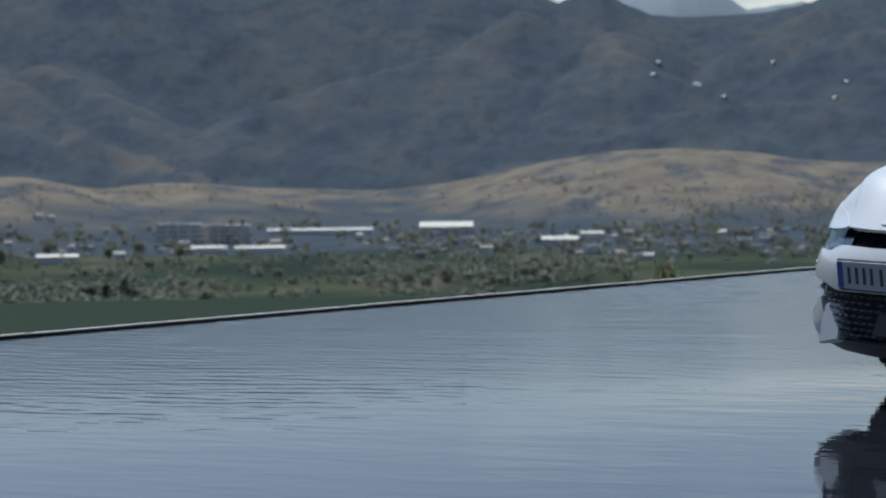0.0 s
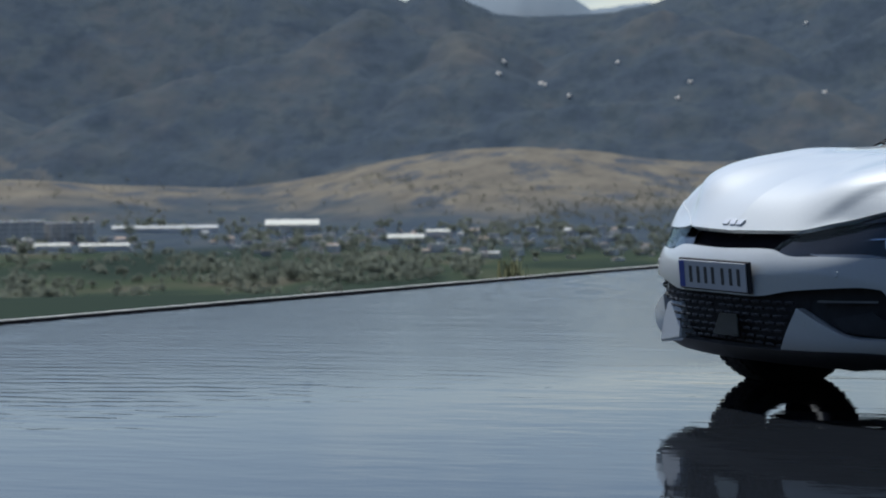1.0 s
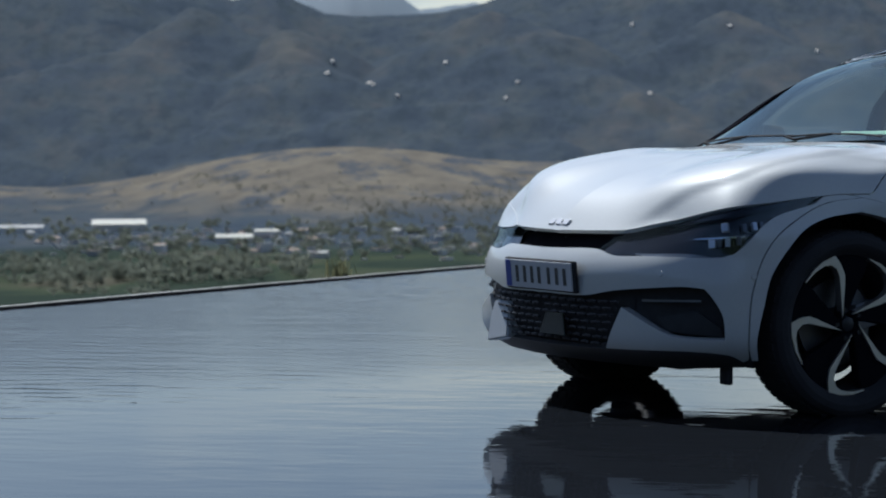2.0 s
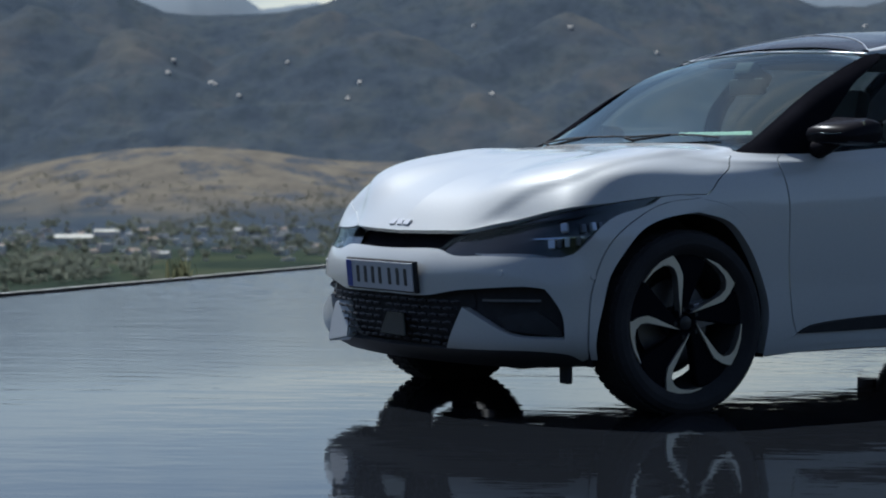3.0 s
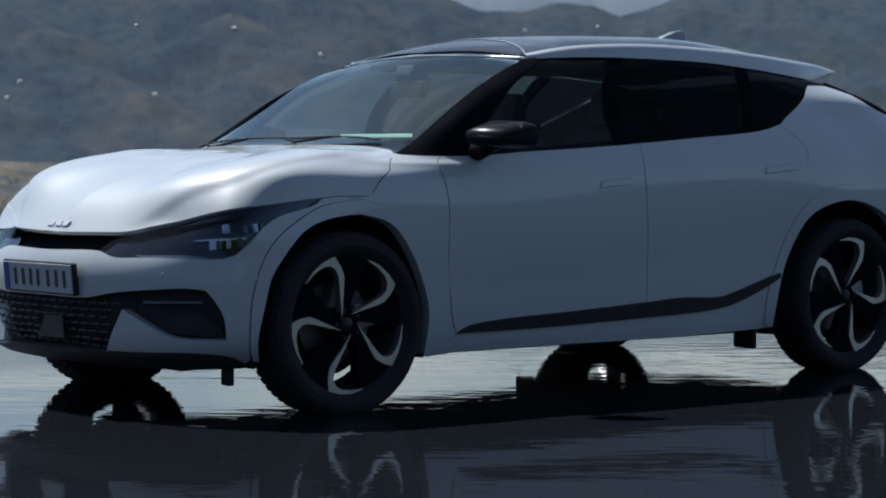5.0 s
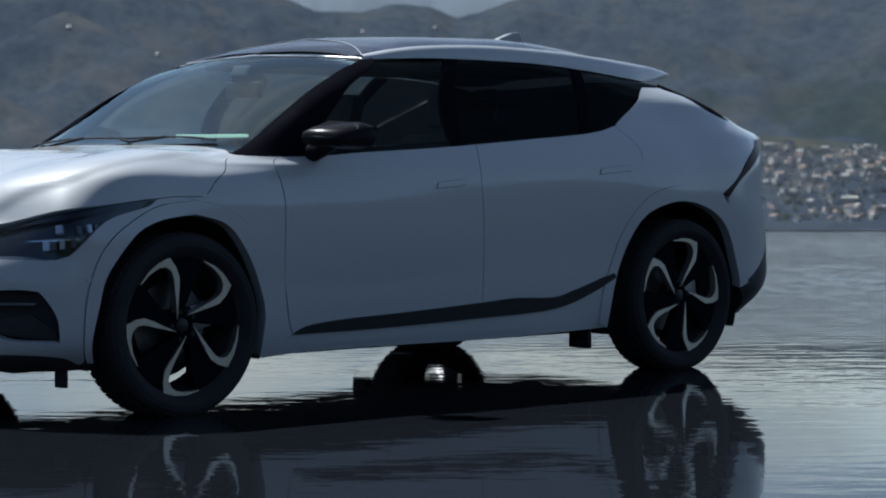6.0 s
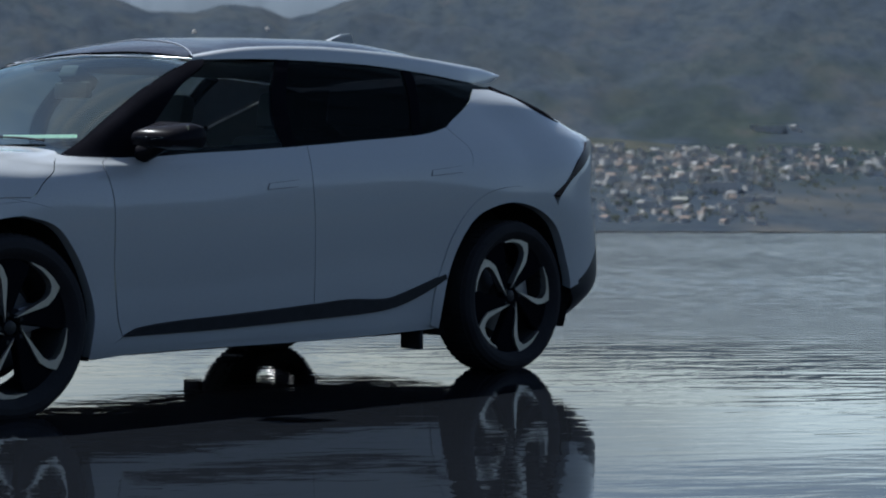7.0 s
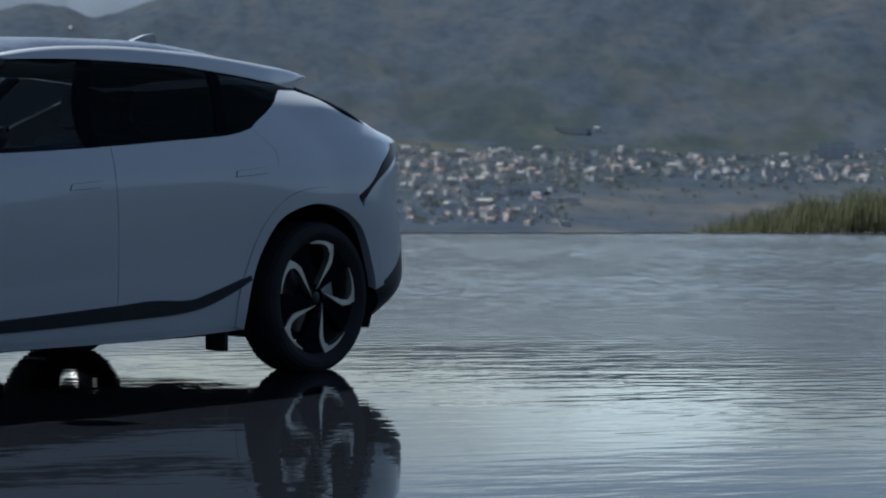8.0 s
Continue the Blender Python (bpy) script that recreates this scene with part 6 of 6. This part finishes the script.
def clumps(centres, radii, squash=.85):
    """Sprays of leaves: small bent four-sided blades, turned every way, as vertex and face arrays."""
    n = len(centres)
    a = dice.normal(size=(n, 3))
    a /= np.linalg.norm(a, axis=1, keepdims=True)
    b = np.cross(a, dice.normal(size=(n, 3)))
    b /= np.linalg.norm(b, axis=1, keepdims=True)
    up = np.cross(a, b)
    r = np.asarray(radii)[:, None]
    c = np.asarray(centres)
    k = dice.uniform(.45, .8, (n, 1))
    v = np.stack([c - a * r, c + b * r * k + up * r * .2, c + a * r, c - b * r * k + up * r * .2], 1)
    f = np.array([[0, 1, 2], [0, 2, 3]])[None] + (np.arange(n) * 4)[:, None, None]
    return v.reshape(-1, 3), f.reshape(-1, 3)


def stuff_mesh(name, v, f, material, label):
    me = bpy.data.meshes.new(name)
    me.vertices.add(len(v))
    me.vertices.foreach_set("co", v.ravel())
    me.loops.add(f.size)
    me.loops.foreach_set("vertex_index", f.ravel())
    me.polygons.add(len(f))
    me.polygons.foreach_set("loop_start", np.arange(0, f.size, f.shape[1]))
    me.polygons.foreach_set("loop_total", np.full(len(f), f.shape[1]))
    me.update()
    me.validate()
    return tagged(link_mesh(name, me, material), label, kind="stuff")


def crown(at, h, w, n):
    """Centres and radii of the clumps of one crown."""
    heads = dice.normal(size=(6, 3)) * (w * .22, w * .22, h * .15) + (0, 0, h * .52)
    c = heads[dice.integers(0, 6, n)] + dice.normal(size=(n, 3)) * (w * .13, w * .13, h * .13)
    c[:, 2] = np.abs(c[:, 2])
    return c + np.array(at), dice.uniform(.09, .17, n) * w


def woods(name, areas, material, label, clump=110):
    cs, rs = [], []
    for az0, az1, e0, e1, n, h0, h1, thick in areas:
        done = 0
        for _ in range(n * 6):
            if done >= n:
                break
            az, el = rng.uniform(az0, az1), rng.uniform(e0, e1)
            if noise.noise(Vector((az * 1.6, el * 5.0, h0))) * 1.3 + thick < rng.random():
                continue
            at = bearing(az, el)
            h = rng.uniform(h0, h1)
            c, r = crown(at, h, h * rng.uniform(.8, 1.4), clump)
            cs.append(c * .85 + np.array(at) * .15)
            rs.append(r * .72)
            done += 1
    v, f = clumps(np.concatenate(cs), np.concatenate(rs))
    return stuff_mesh(name, v, f, material, label)


woods("valley_trees", [
    (-30, -19, -2.05, -1.5, 130, 4, 8, .45), (-19.5, -7, -2.3, -1.6, 330, 3, 7, .7), (-30, -7, -2.5, -2.0, 130, 3, 6, .5),
    (-30, -17, -3.9, -2.6, 240, 2.5, 5.5, .45), (-30, -18, -2.75, -2.35, 130, 2.5, 5, .4), (-21, -13.5, -3.1, -2.5, 160, 4, 8, .75), (12, 18.6, -1.5, -.1, 220, 2, 4.5, .5), (18, 27, -.8, .3, 220, 2, 4.5, .4), (-30, -24.5, -4.15, -3.6, 60, 2.5, 5.5, .6), (-29.8, -24.5, -3.7, -2.95, 130, 4, 8, .8)],
    LEAVES, "broadleaf trees of the valley and the town")
woods("scrub", [
    (-30, -7, -1.5, -.3, 200, 2, 4.5, .22), (-15, -7, -1.5, -.6, 160, 2.5, 5, .6), (-13.4, -8.6, -1.95, -.95, 260, 2.5, 5.5, .55), (-22.6, -21.4, -1.5, -.9, 40, 3, 5, .7), (-16.4, -15.2, -.75, -.3, 30, 3, 5, .7), (-30, -24, -.9, -.4, 60, 3, 5, .5), (19, 24, -1.4, -.4, 60, 2, 4, .3)],
    SCRUB, "dark scrub scattered over the hills", 26)


def tree(at, h, w, label):
    ob = thing("tree", Matrix.Translation(at), label, "tree", "tall trees of the plain")
    bm = tube(bmesh.new(), [(0, 0, -.5), (.1, .05, h * .2), (.0, .15, h * .42), (.2, .1, h * .7)], [h * .030, h * .022, h * .016, h * .006], 7)
    for k in range(5):
        a = k * 2.4
        tube(bm, [(0, .1, h * (.25 + .07 * k)), (math.cos(a) * w * .2, math.sin(a) * w * .2, h * (.40 + .07 * k)), (math.cos(a) * w * .34, math.sin(a) * w * .34, h * (.50 + .07 * k))], [h * .010, h * .007, h * .003], 5)
    part("trunk", bm, BARK, ob)
    c, r = crown((0, 0, 0), h, w, 420)
    v, f = clumps(c, r * .6)
    me = bpy.data.meshes.new("crown")
    me.from_pydata([tuple(p) for p in v], [], [tuple(q) for q in f])
    link("crown", me, LEAVES, ob)


for az, el, h, w in ((-28.1, -2.25, 12, 9), (-29.2, -2.30, 10, 9), (-27.2, -3.35, 9, 9), (-26.7, -3.30, 10, 9), (-26.2, -3.35, 10, 11), (-25.6, -3.40, 8.5, 10), (-25.0, -3.35, 7, 9), (-27.8, -3.5, 7, 8), (-24.3, -3.45, 6, 8),
                     (-29.0, -3.6, 7, 8), (-25.9, -2.2, 9, 8), (-24.9, -2.28, 9, 9), (-26.6, -2.22, 8, 9), (-19.2, -3.05, 9, 6), (-18.3, -3.0, 7, 8), (-16.2, -2.95, 7, 8), (-15.8, -2.9, 7, 9), (-17.2, -2.95, 6, 8)):
    tree(bearing(az, el), h, w, "full dark green tree standing on the plain")


def grass(name, n, spread, h0, h1, material, label):
    """Loose tufts of long blades."""
    vs, fs = [], []
    for k in range(n):
        x, y, z = spread()
        h, a, lean = rng.uniform(h0, h1), rng.uniform(0, 6.28), rng.uniform(.05, .4)
        w = rng.uniform(.006, .014)
        dx, dy = math.cos(a), math.sin(a)
        base = len(vs)
        for t in (0, .4, .75):
            ww = w * (1 - t * .6)
            px, py = x + dx * lean * h * t * t, y + dy * lean * h * t * t
            vs += [(px - dy * ww, py + dx * ww, z + h * t), (px + dy * ww, py - dx * ww, z + h * t)]
        vs.append((x + dx * lean * h, y + dy * lean * h, z + h * .97))
        fs += [(base, base + 1, base + 3), (base, base + 3, base + 2), (base + 2, base + 3, base + 5), (base + 2, base + 5, base + 4), (base + 4, base + 5, base + 6)]
    return stuff_mesh(name, np.array(vs), np.array(fs), material, label)


GRASS = foliage("long_grass", (.085, .095, .055), (.15, .15, .085))


def bank():
    while True:
        az = rng.uniform(19.3, 28.0)
        r = rng.uniform(36, 50)
        x, y = polar_xy(az, r)
        if rng.random() < smooth(18.5, 25.0, az) and noise.noise(Vector((az * .8, r * .15, 2))) > -.35:
            return x, y, land(x, y) + .30 + .85 * smooth(19, 26, az) + .25 * noise.noise(Vector((az * 1.3, 4, 4)))


grass("long_grass", 20000, bank, .25, .8, GRASS, "tall yellow-green grass below the pool edge")
_tuft = Vector((-4.30, 18.95, -.02))
grass("grass_tuft", 60, lambda: (_tuft.x + rng.gauss(0, .05), _tuft.y + rng.gauss(0, .05), -.05), .10, .22, GRASS, "small yellow-green tuft at the pool edge")
